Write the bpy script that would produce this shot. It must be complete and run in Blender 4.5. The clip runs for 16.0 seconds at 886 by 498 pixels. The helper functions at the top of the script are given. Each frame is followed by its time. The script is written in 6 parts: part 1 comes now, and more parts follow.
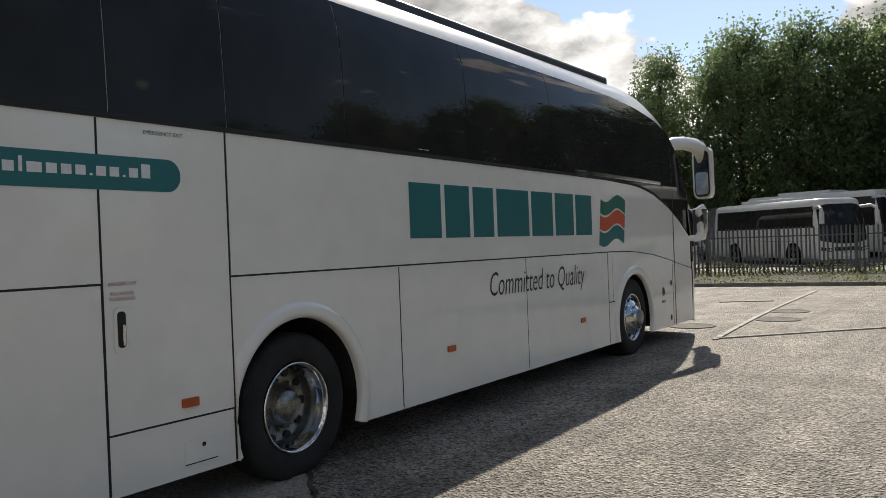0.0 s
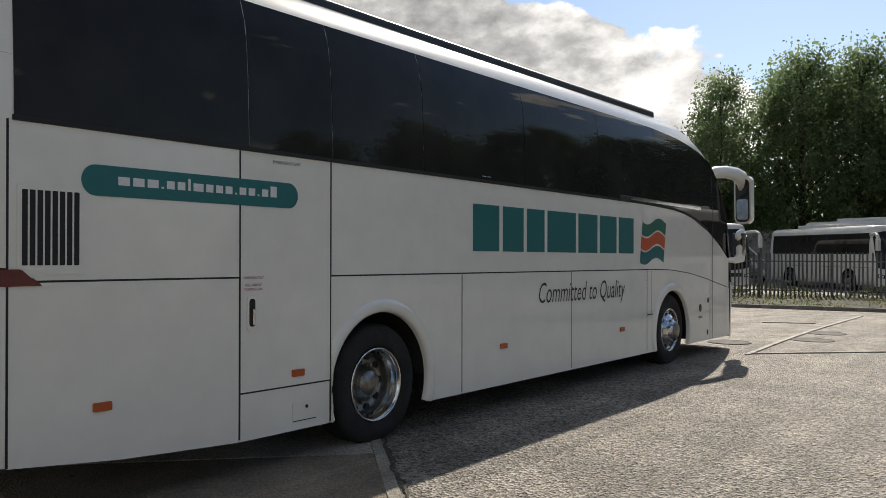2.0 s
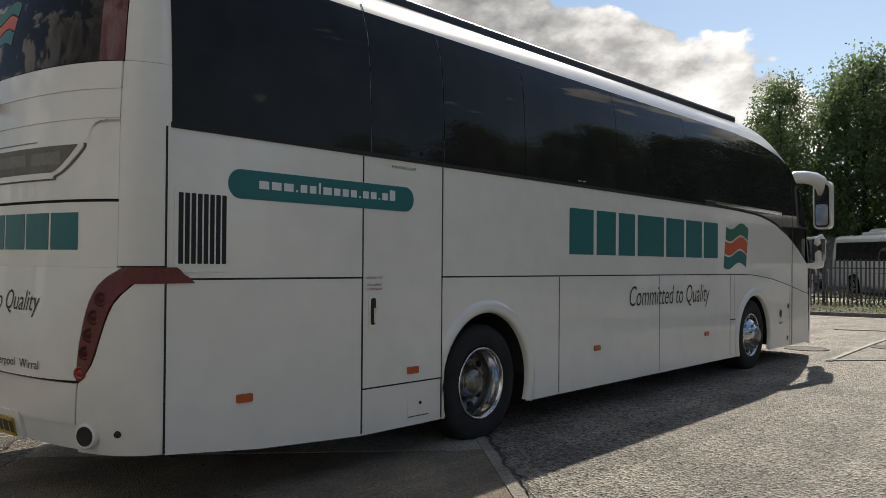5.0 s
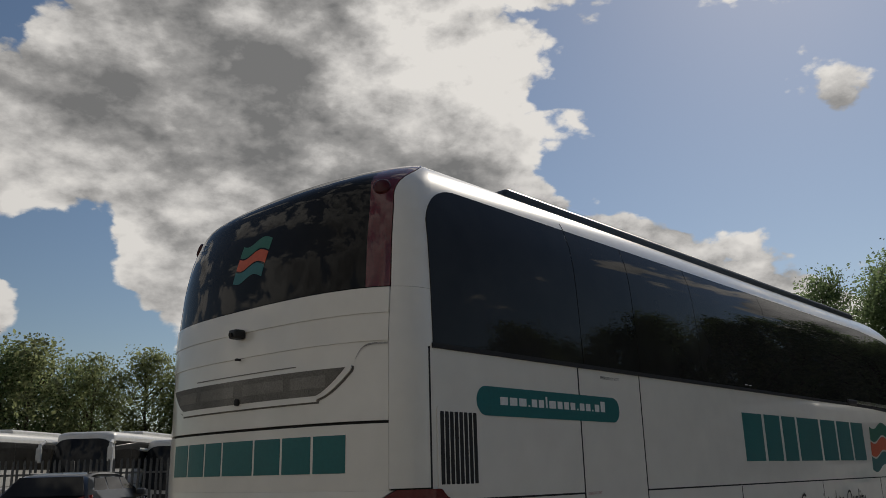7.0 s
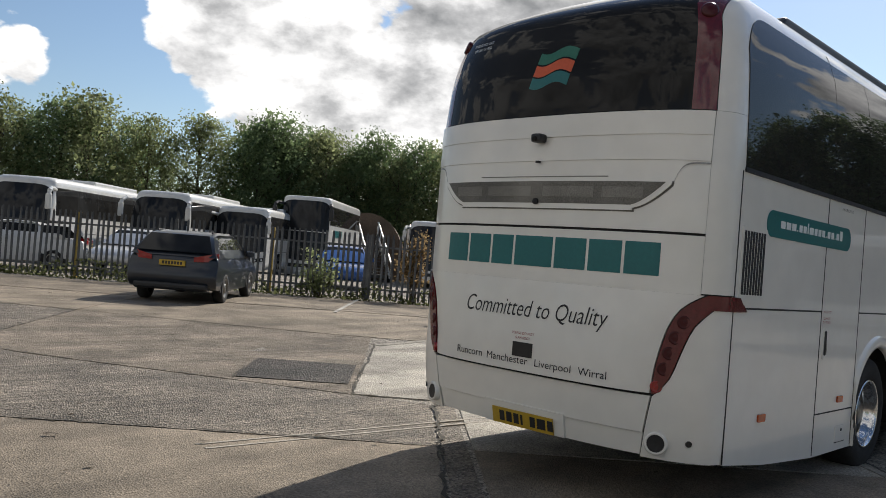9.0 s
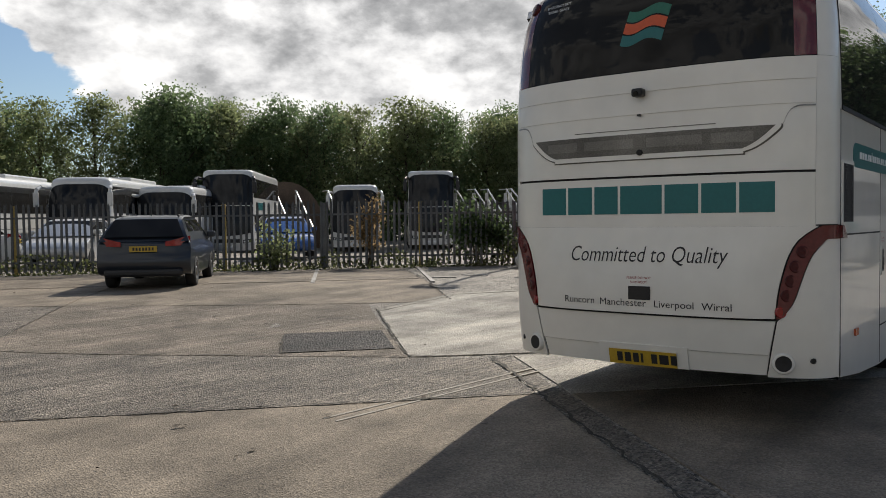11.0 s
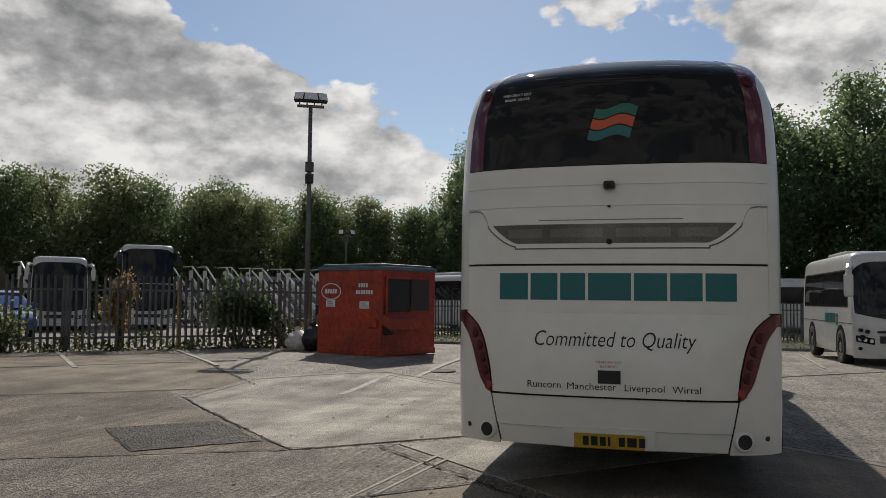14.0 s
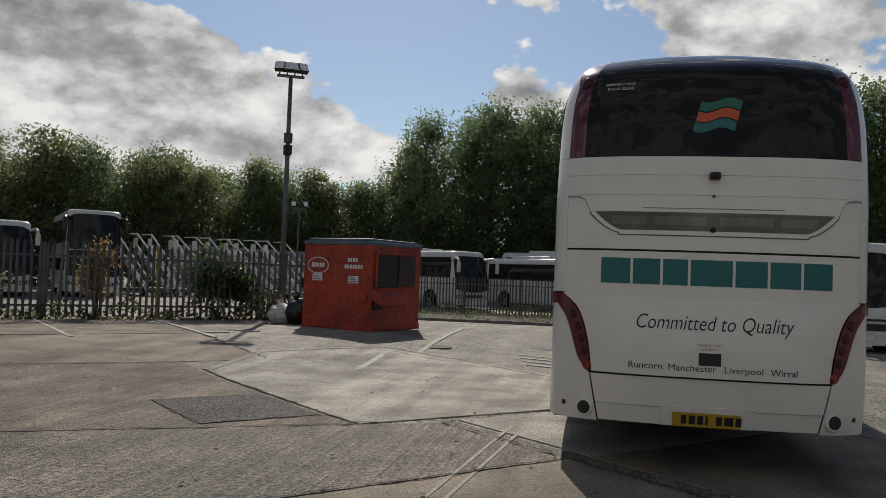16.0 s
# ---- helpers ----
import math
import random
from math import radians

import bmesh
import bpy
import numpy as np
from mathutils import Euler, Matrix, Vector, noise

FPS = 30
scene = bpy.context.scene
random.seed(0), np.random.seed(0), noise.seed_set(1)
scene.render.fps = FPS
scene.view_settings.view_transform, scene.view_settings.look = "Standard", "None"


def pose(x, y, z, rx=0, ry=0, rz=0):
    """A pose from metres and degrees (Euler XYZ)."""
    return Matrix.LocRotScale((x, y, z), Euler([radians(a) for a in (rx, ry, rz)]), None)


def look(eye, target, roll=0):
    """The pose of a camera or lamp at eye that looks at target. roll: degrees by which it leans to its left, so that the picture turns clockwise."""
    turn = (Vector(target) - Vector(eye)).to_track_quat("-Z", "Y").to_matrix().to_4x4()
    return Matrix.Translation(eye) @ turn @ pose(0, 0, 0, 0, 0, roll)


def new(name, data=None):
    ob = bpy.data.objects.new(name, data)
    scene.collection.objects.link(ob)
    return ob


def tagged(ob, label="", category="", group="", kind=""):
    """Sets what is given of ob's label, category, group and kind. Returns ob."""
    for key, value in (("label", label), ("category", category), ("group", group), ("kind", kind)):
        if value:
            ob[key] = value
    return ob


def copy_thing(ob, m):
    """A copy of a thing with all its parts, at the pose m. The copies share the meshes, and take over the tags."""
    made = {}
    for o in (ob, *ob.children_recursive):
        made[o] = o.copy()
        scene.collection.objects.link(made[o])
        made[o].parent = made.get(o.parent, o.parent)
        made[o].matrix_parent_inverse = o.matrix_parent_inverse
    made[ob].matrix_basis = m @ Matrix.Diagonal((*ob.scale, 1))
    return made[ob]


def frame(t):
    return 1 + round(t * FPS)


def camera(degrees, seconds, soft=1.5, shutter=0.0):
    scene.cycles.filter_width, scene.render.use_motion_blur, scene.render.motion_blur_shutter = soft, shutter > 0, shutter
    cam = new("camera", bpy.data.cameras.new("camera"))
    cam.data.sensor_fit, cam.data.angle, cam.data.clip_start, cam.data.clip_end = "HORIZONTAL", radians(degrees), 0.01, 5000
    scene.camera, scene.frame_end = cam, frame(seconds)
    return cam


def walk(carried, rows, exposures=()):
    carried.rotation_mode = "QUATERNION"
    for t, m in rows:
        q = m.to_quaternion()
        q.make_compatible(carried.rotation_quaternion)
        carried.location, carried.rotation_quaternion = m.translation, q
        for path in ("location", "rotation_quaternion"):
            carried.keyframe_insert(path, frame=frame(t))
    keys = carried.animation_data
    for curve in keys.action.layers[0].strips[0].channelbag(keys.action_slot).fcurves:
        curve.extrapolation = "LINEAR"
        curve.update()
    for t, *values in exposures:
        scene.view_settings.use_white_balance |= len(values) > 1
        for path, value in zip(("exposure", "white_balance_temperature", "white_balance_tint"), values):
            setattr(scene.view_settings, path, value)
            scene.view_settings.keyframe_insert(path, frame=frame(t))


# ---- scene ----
cam = camera(56.2, 16.0, soft=0.75)
PATH = [
    (0, (-0.791, -5.097, 1.531), (0.871, -3.985, 1.511), -2.2),
    (0.5, (-1.164, -5.494, 1.552), (0.545, -4.456, 1.6), -0.8),
    (1, (-1.378, -5.649, 1.549), (0.258, -4.499, 1.544), -0.5),
    (1.5, (-1.727, -5.673, 1.492), (-0.137, -4.461, 1.536), -0.5),
    (2, (-1.835, -5.773, 1.549), (-0.25, -4.554, 1.556), 0.1),
    (2.5, (-1.82, -6.145, 1.575), (-0.26, -4.894, 1.549), -0.4),
    (3, (-1.902, -6.236, 1.483), (-0.44, -4.872, 1.427), -2.5),
    (3.2, (-1.94, -6.13, 1.471), (-0.491, -4.753, 1.408), -2.8),
    (5.3, (-2.485, -5.439, 1.555), (-0.959, -4.146, 1.596), 0.6),
    (5.5, (-2.664, -5.395, 1.623), (-1.128, -4.12, 1.742), -0.8),
    (6, (-2.889, -5.43, 1.555), (-1.392, -4.137, 1.841), -4.6),
    (6.5, (-2.986, -4.915, 1.591), (-1.520, -3.633, 2.049), -4.6),
    (7, (-3.258, -4.605, 1.556), (-1.833, -3.300, 2.069), -1.5),
    (7.5, (-3.583, -4.222, 1.57), (-2.253, -2.777, 1.947), 1.5),
    (7.7, (-3.745, -4.036, 1.549), (-2.405, -2.574, 1.806), 2.3),
    (8, (-3.854, -3.827, 1.519), (-2.529, -2.329, 1.54), 4.4),
    (8.5, (-4.348, -3.714, 1.517), (-2.968, -2.266, 1.515), 5.3),
    (9, (-4.793, -3.56, 1.565), (-3.353, -2.172, 1.583), 4.5),
    (9.2, (-4.872, -3.451, 1.585), (-3.427, -2.069, 1.551), 1.7),
    (11.3, (-6.104, -2.327, 1.51), (-4.476, -1.165, 1.474), -0.2),
    (11.5, (-6.147, -2.189, 1.479), (-4.472, -1.097, 1.499), 1.1),
    (12, (-6.261, -1.793, 1.529), (-4.414, -1.026, 1.529), 2.1),
    (12.5, (-6.21, -1.473, 1.527), (-4.357, -0.723, 1.592), 2.2),
    (13, (-6.21, -1.146, 1.536), (-4.351, -0.413, 1.612), 0.9),
    (13.5, (-6.396, -0.81, 1.543), (-4.496, -0.193, 1.658), 0.1),
    (14, (-6.688, -0.486, 1.546), (-4.766, 0.052, 1.666), 0.6),
    (14.5, (-6.759, -0.156, 1.502), (-4.82, 0.311, 1.657), 1.1),
    (15, (-6.903, 0.192, 1.558), (-4.953, 0.63, 1.634), 1.0),
    (15.5, (-7.18, 0.533, 1.526), (-5.219, 0.904, 1.659), 3.3),
    (16, (-7.145, 0.889, 1.55), (-5.181, 1.26, 1.615), 2.2),
]
walk(cam, [(t, look(eye, target, roll)) for t, eye, target, roll in PATH],
     [(0, 0.08, 6720, 10), (3.2, 0.06, 6720, 10), (5.5, -0.24, 6720, 10), (6.0, -0.45, 6720, 10), (7.0, -0.80, 6720, 10), (7.7, -0.15, 6700, 10), (8.2, 0.06, 6450, 10),
      (9.2, 0.08, 6450, 10), (12.0, -0.32, 6450, 10), (13.5, -0.56, 6500, 10), (16.0, -0.60, 6500, 10)])



# ---- light ----
SUN_DIR = Vector((1.2, 0.335, 1.0)).normalized()
SUN_AZ = math.atan2(SUN_DIR.x, SUN_DIR.y)
sun = new("sun", bpy.data.lights.new("sun", "SUN"))
sun.data.energy, sun.data.angle, sun.data.color = 5.0, radians(0.6), (1.0, 0.93, 0.82)
sun.matrix_world = look(SUN_DIR * 60, (0, 0, 0))

# cloud banks (positive) and clear gaps (negative): azimuth, elevation, reach, amount
CLOUDS = ((54, 25, 0.30, 0.50), (67, 23, 0.22, 0.34), (40, 26, 0.20, 0.34), (74, 21, 0.16, 0.2), (72, 10.5, 0.10, 0.36), (27, 14.4, 0.07, 0.26), (20, 13.2, 0.07, 0.24), (35, 15.2, 0.06, 0.2), (61, 13.5, 0.10, 0.26), (52, 12, 0.15, 0.34), (46, 10, 0.16, 0.30),
          (38, 12, 0.20, 0.36), (30, 10.5, 0.17, 0.34), (22, 9.5, 0.13, 0.30), (34, 17, 0.13, 0.12), (15, 9, 0.12, 0.22), (5, 12.5, 0.08, 0.30), (6, 20.5, 0.10, 0.34), (-6, 18, 0.14, 0.30), (-11, 14.5, 0.14, 0.34), (0, 10, 0.10, 0.22), (15, 22, 0.08, 0.2),
          (25, 19.5, 0.11, -0.40), (17.5, 16.5, 0.10, -0.42), (12, 15.5, 0.08, -0.30), (10, 12.5, 0.05, -0.1), (69, 14, 0.10, -0.34), (66, 9, 0.08, -0.3), (78, 13, 0.12, -0.3), (24, 25, 0.12, -0.34), (33, 18.6, 0.075, -0.34), (28, 17.6, 0.06, -0.2), (50, 10.5, 0.03, -0.25), (49, 15.5, 0.045, -0.16))


def sky_world():
    """Blue sky with broken cumulus: bright rims, grey bases."""
    w = bpy.data.worlds.new("sky")
    scene.world = w
    w.use_nodes = True
    nt = w.node_tree
    N, L = nt.nodes, nt.links
    bg = N["Background"]
    sky = N.new("ShaderNodeTexSky")
    sky.sky_type, sky.sun_disc = "NISHITA", False
    sky.sun_elevation, sky.sun_rotation = math.asin(SUN_DIR.z), SUN_AZ
    sky.air_density, sky.dust_density, sky.ozone_density = 1.0, 0.3, 2.0
    tc = N.new("ShaderNodeTexCoord")

    def math_(op, a, b=None, clamp=False):
        n = N.new("ShaderNodeMath")
        n.operation, n.use_clamp = op, clamp
        for k, v in enumerate((a, b)):
            if v is None:
                continue
            if isinstance(v, (int, float)):
                n.inputs[k].default_value = v
            else:
                L.new(v, n.inputs[k])
        return n.outputs[0]

    sep = N.new("ShaderNodeSeparateXYZ")
    L.new(tc.outputs["Generated"], sep.inputs[0])
    com = N.new("ShaderNodeCombineXYZ")
    for k in range(2):
        L.new(sep.outputs[k], com.inputs[k])
    L.new(math_("MULTIPLY", sep.outputs[2], 1.7), com.inputs[2])

    def noise_(scale, detail, rough, off, dist=0.0):
        m = N.new("ShaderNodeMapping")
        m.inputs["Location"].default_value = off
        L.new(com.outputs[0], m.inputs[0])
        n = N.new("ShaderNodeTexNoise")
        n.inputs["Scale"].default_value, n.inputs["Detail"].default_value = scale, detail
        n.inputs["Roughness"].default_value, n.inputs["Distortion"].default_value = rough, dist
        L.new(m.outputs[0], n.inputs[0])
        return n.outputs[0]

    big = noise_(4.6, 14, 0.57, (3.1, 7.4, 0.4))
    toward = tuple(0.030 * c for c in (SUN_DIR.x, SUN_DIR.y, SUN_DIR.z * 1.7))
    ahead = noise_(4.6, 14, 0.57, (3.1 + toward[0], 7.4 + toward[1], 0.4 + toward[2]))
    shade = noise_(3.2, 8, 0.55, (9.0, 1.3, 2.0), 0.4)
    # cloud banks (way in azimuth and elevation, reach) and clear gaps among the noise
    warp = N.new("ShaderNodeVectorMath")
    warp.operation = "MULTIPLY_ADD"
    wob = N.new("ShaderNodeTexNoise")
    wob.inputs["Scale"].default_value, wob.inputs["Detail"].default_value = 7.0, 6.0
    L.new(com.outputs[0], wob.inputs[0])
    L.new(wob.outputs["Color"], warp.inputs[0])
    warp.inputs[1].default_value = (0.10, 0.10, 0.10)
    L.new(com.outputs[0], warp.inputs[2])

    def puff(scale):
        n = N.new("ShaderNodeTexVoronoi")
        n.inputs["Scale"].default_value = scale
        L.new(warp.outputs[0], n.inputs[0])
        return math_("SUBTRACT", 0.46, n.outputs["Distance"])

    lump = math_("MULTIPLY", math_("ADD", puff(11.0), math_("ADD", math_("MULTIPLY", puff(26.0), 0.6), math_("MULTIPLY", puff(60.0), 0.35))), 0.17)
    # extra cloud added behind the camera, out of view, as bright neutral fill
    behind = math_("MULTIPLY", math_("MAXIMUM", math_("MULTIPLY", sep.outputs[0], -1.0), 0.0), 0.22)
    bias = math_("ADD", math_("SUBTRACT", big, 0.075), behind)
    total = math_("ADD", bias, lump)
    for az, el, reach, amount in CLOUDS:
        a, e = radians(az), radians(el)
        d = N.new("ShaderNodeVectorMath")
        d.operation = "DISTANCE"
        L.new(tc.outputs["Generated"], d.inputs[0])
        d.inputs[1].default_value = (math.cos(a) * math.cos(e), math.sin(a) * math.cos(e), math.sin(e))
        fall = math_("SUBTRACT", 1.0, math_("DIVIDE", d.outputs["Value"], reach), True)
        total = math_("ADD", total, math_("MULTIPLY", fall, amount))
    mask = N.new("ShaderNodeMapRange")
    mask.interpolation_type = "SMOOTHSTEP"
    mask.inputs[1].default_value, mask.inputs[2].default_value = 0.500, 0.565
    L.new(total, mask.inputs[0])
    # cloud depth greys the hearts; the fall of density towards the sun lights the puffs
    relief = math_("MULTIPLY", math_("SUBTRACT", ahead, big), 5.5)
    depth = math_("ADD", math_("MULTIPLY", math_("SUBTRACT", total, 0.5), 1.25), math_("MULTIPLY", math_("SUBTRACT", shade, 0.5), 1.7))
    thick = N.new("ShaderNodeMapRange")
    thick.inputs[1].default_value, thick.inputs[2].default_value = -0.12, 1.10
    L.new(math_("SUBTRACT", math_("ADD", depth, relief), math_("MULTIPLY", lump, 2.6)), thick.inputs[0])
    ramp = N.new("ShaderNodeValToRGB")
    el = ramp.color_ramp.elements
    el[0].position, el[0].color = 0.0, (11.4, 11.2, 10.9, 1)
    el[1].position, el[1].color = 1.0, (2.7, 2.74, 2.8, 1)
    mid = el.new(0.3)
    mid.color = (8.4, 8.3, 8.2, 1)
    mid2 = el.new(0.62)
    mid2.color = (5.0, 4.98, 4.98, 1)
    L.new(thick.outputs[0], ramp.inputs[0])
    mix = N.new("ShaderNodeMix")
    mix.data_type = "RGBA"
    L.new(mask.outputs[0], mix.inputs["Factor"])
    L.new(sky.outputs[0], mix.inputs[6])
    L.new(ramp.outputs[0], mix.inputs[7])
    dot = N.new("ShaderNodeVectorMath")
    dot.operation = "DOT_PRODUCT"
    L.new(tc.outputs["Generated"], dot.inputs[0])
    dot.inputs[1].default_value = SUN_DIR
    glow = N.new("ShaderNodeMapRange")
    glow.interpolation_type = "SMOOTHSTEP"
    for k, q in enumerate((-0.2, 1.02, 0.88, 1.50)):
        glow.inputs[k + 1].default_value = q
    L.new(dot.outputs["Value"], glow.inputs[0])
    lit = N.new("ShaderNodeVectorMath")
    lit.operation = "SCALE"
    L.new(mix.outputs[2], lit.inputs[0]), L.new(glow.outputs[0], lit.inputs["Scale"])
    L.new(lit.outputs[0], bg.inputs[0])
    bg.inputs[1].default_value = 0.075


sky_world()


# ---- materials ----
def mat(name, col, rough=0.5, metal=0.0, var=0.12, scale=1.5, fine=40.0, bump=0.0, coat=0.0, spec=0.5, stain=None, piece=0.0, island=0.0):
    """A surface with variation at a broad and a fine scale, in metres; stain tints the broad patches; piece varies by object."""
    m = bpy.data.materials.new(name)
    m.use_nodes = True
    N, L = m.node_tree.nodes, m.node_tree.links
    b = N["Principled BSDF"]
    b.inputs["Roughness"].default_value, b.inputs["Metallic"].default_value = rough, metal
    b.inputs["Coat Weight"].default_value, b.inputs["Specular IOR Level"].default_value = coat, spec
    b.inputs["Coat Roughness"].default_value = 0.04
    tc = N.new("ShaderNodeTexCoord")
    n1, n2 = N.new("ShaderNodeTexNoise"), N.new("ShaderNodeTexNoise")
    n1.inputs["Scale"].default_value, n1.inputs["Detail"].default_value = scale, 6
    n2.inputs["Scale"].default_value, n2.inputs["Detail"].default_value = fine, 3
    for n in (n1, n2):
        L.new(tc.outputs["Object"], n.inputs[0])
    mr = N.new("ShaderNodeMapRange")
    mr.inputs[1].default_value, mr.inputs[2].default_value = 0.35, 0.68
    L.new(n1.outputs[0], mr.inputs[0])
    mix = N.new("ShaderNodeMix")
    mix.data_type = "RGBA"
    mix.inputs[6].default_value = (*col, 1)
    st = stain or tuple(c * (1 - 2.2 * var) for c in col)
    mix.inputs[7].default_value = (*st, 1)
    L.new(mr.outputs[0], mix.inputs["Factor"])
    val = N.new("ShaderNodeMapRange")
    val.inputs[1].default_value, val.inputs[2].default_value = 0.3, 0.7
    val.inputs[3].default_value, val.inputs[4].default_value = 1 - var * 1.5, 1 + var * 1.5
    L.new(n2.outputs[0], val.inputs[0])
    out = val.outputs[0]
    if piece or island:
        src = N.new("ShaderNodeObjectInfo").outputs["Random"] if piece else N.new("ShaderNodeNewGeometry").outputs["Random Per Island"]
        r = N.new("ShaderNodeMapRange")
        r.inputs[3].default_value, r.inputs[4].default_value = 1 - (piece or island), 1 + (piece or island)
        L.new(src, r.inputs[0])
        mu = N.new("ShaderNodeMath")
        mu.operation = "MULTIPLY"
        L.new(out, mu.inputs[0]), L.new(r.outputs[0], mu.inputs[1])
        out = mu.outputs[0]
    sc = N.new("ShaderNodeVectorMath")
    sc.operation = "SCALE"
    L.new(mix.outputs[2], sc.inputs[0]), L.new(out, sc.inputs["Scale"])
    L.new(sc.outputs[0], b.inputs["Base Color"])
    if bump:
        bp = N.new("ShaderNodeBump")
        bp.inputs["Strength"].default_value, bp.inputs["Distance"].default_value = 1.0, bump
        L.new(n2.outputs[0], bp.inputs["Height"]), L.new(bp.outputs[0], b.inputs["Normal"])
    return m


WHITE = mat("white coach paint", (0.80, 0.785, 0.73), 0.28, var=0.02, scale=0.9, fine=5, coat=0.7)
# white lowered so that the colour carries the shade on the far vehicles
WHITE_FAR = mat("shade-dimmed white vehicle paint", (0.62, 0.62, 0.60), 0.3, var=0.04, scale=1.2, fine=6, coat=0.5)
SEAM = mat("black rubber seam", (0.012, 0.012, 0.012), 0.7, var=0.1)
GLASS = mat("privacy glass", (0.026, 0.0255, 0.0245), 0.02, var=0.15, scale=0.7, fine=2.5, spec=0.15)
SCREEN = mat("windscreen glass", (0.022, 0.024, 0.027), 0.05, var=0.2, scale=0.8, fine=3, spec=0.22)
ARCHBLACK = mat("black wheel arch", (0.010, 0.010, 0.010), 0.9, var=0.1, spec=0.05)
DOME = mat("brown tarpaulin", (0.12, 0.085, 0.06), 0.8, var=0.2, scale=0.8, fine=12)
MAROON = mat("maroon lamp plastic", (0.125, 0.012, 0.016), 0.16, var=0.1, coat=0.6)
LAMPRED = mat("red lamp lens", (0.30, 0.010, 0.010), 0.12, var=0.1, coat=0.5)
LENS = mat("dark lamp lens", (0.070, 0.009, 0.011), 0.22, var=0.1, spec=0.3)
TEAL = mat("teal vinyl", (0.010, 0.145, 0.150), 0.35, var=0.04)
ORANGE = mat("orange vinyl", (0.62, 0.10, 0.03), 0.4, var=0.05)
GREEN = mat("green vinyl", (0.015, 0.15, 0.10), 0.4, var=0.05)
INK = mat("black vinyl", (0.02, 0.02, 0.022), 0.5, var=0.1)
REDINK = mat("red vinyl", (0.35, 0.05, 0.05), 0.5, var=0.1)
PALE = mat("pale vinyl", (0.72, 0.74, 0.74), 0.45, var=0.04)
TYRE = mat("tyre rubber", (0.019, 0.0185, 0.018), 0.85, var=0.25, scale=6, fine=90, bump=0.002)
CHROME = mat("polished alloy", (0.72, 0.72, 0.72), 0.12, 1.0, var=0.08, scale=9, fine=60)
ALLOY = mat("dull alloy hub", (0.35, 0.34, 0.32), 0.38, 1.0, var=0.2, scale=14, fine=80)
BLACK = mat("black plastic", (0.014, 0.014, 0.015), 0.45, var=0.15, scale=3)
UNDER = mat("dark underbody", (0.026, 0.025, 0.024), 0.85, var=0.2)
GRILLE = mat("grey mesh grille", (0.20, 0.19, 0.165), 0.55, var=0.25, scale=2, fine=120, bump=0.003)
GRILLE2 = mat("paler grey mesh", (0.265, 0.255, 0.225), 0.6, var=0.2, scale=2, fine=120)
YELLOW = mat("yellow number plate", (0.50, 0.33, 0.03), 0.4, var=0.05)
AMBER = mat("amber marker lens", (0.48, 0.085, 0.016), 0.2, var=0.08)
GALV = mat("galvanised steel", (0.135, 0.14, 0.14), 0.6, 0.3, var=0.2, scale=2, fine=30, piece=0.22)
SKIP = mat("orange-red skip paint", (0.41, 0.045, 0.016), 0.5, var=0.22, scale=1.6, fine=9, stain=(0.23, 0.029, 0.015))
NAVY = mat("dark blue car paint", (0.012, 0.017, 0.026), 0.3, var=0.06, coat=0.35)
SILVER = mat("silver car paint", (0.5, 0.5, 0.5), 0.3, 0.4, var=0.04, coat=0.6)
BARK = mat("bark", (0.10, 0.075, 0.05), 0.9, var=0.3, scale=3, fine=25, bump=0.02)
WALLG = mat("grey concrete barrier", (0.27, 0.28, 0.30), 0.85, var=0.12, scale=0.4, fine=4, piece=0.1)
KERB = mat("kerb concrete", (0.20, 0.19, 0.17), 0.85, var=0.2, scale=2, fine=25, bump=0.004, piece=0.12)
PAINTL = mat("worn white road paint", (0.42, 0.40, 0.36), 0.8, var=0.25, scale=6, fine=45, stain=(0.20, 0.185, 0.16))
MOSS = mat("joint dirt and moss", (0.062, 0.054, 0.040), 0.95, var=0.3, scale=3, fine=60)
SCUFF = mat("pale scuffed concrete", (0.33, 0.30, 0.25), 0.85, var=0.2, scale=3, fine=45, stain=(0.27, 0.24, 0.20))
IRON = mat("cast iron cover", (0.11, 0.10, 0.085), 0.85, 0.0, var=0.3, scale=6, fine=60, bump=0.004)
LAMPGLOW = mat("floodlight glass", (0.75, 0.76, 0.78), 0.15, var=0.03)
BAGW = mat("white sack", (0.62, 0.61, 0.58), 0.55, var=0.15, scale=6, fine=30, bump=0.01)
BAGB = mat("black bin bag", (0.012, 0.012, 0.013), 0.25, var=0.3, scale=6, fine=30, bump=0.01)
FLUE = mat("dark yellow steel", (0.42, 0.30, 0.07), 0.6, var=0.2)


def leaf(name, col, rough=0.55):
    m = mat(name, col, rough, var=0.22, scale=0.35, fine=3.0, island=0.20, spec=0.12)
    b = m.node_tree.nodes["Principled BSDF"]
    src = b.inputs["Base Color"].links[0].from_socket
    out = m.node_tree.nodes["Material Output"]
    tr = m.node_tree.nodes.new("ShaderNodeBsdfTranslucent")
    mx = m.node_tree.nodes.new("ShaderNodeMixShader")
    mx.inputs[0].default_value = 0.5
    L = m.node_tree.links
    thru = m.node_tree.nodes.new("ShaderNodeVectorMath")
    thru.operation = "SCALE"
    thru.inputs["Scale"].default_value = 3.0
    L.new(src, thru.inputs[0])
    L.new(thru.outputs[0], tr.inputs[0])
    L.new(b.outputs[0], mx.inputs[1]), L.new(tr.outputs[0], mx.inputs[2]), L.new(mx.outputs[0], out.inputs[0])
    return m


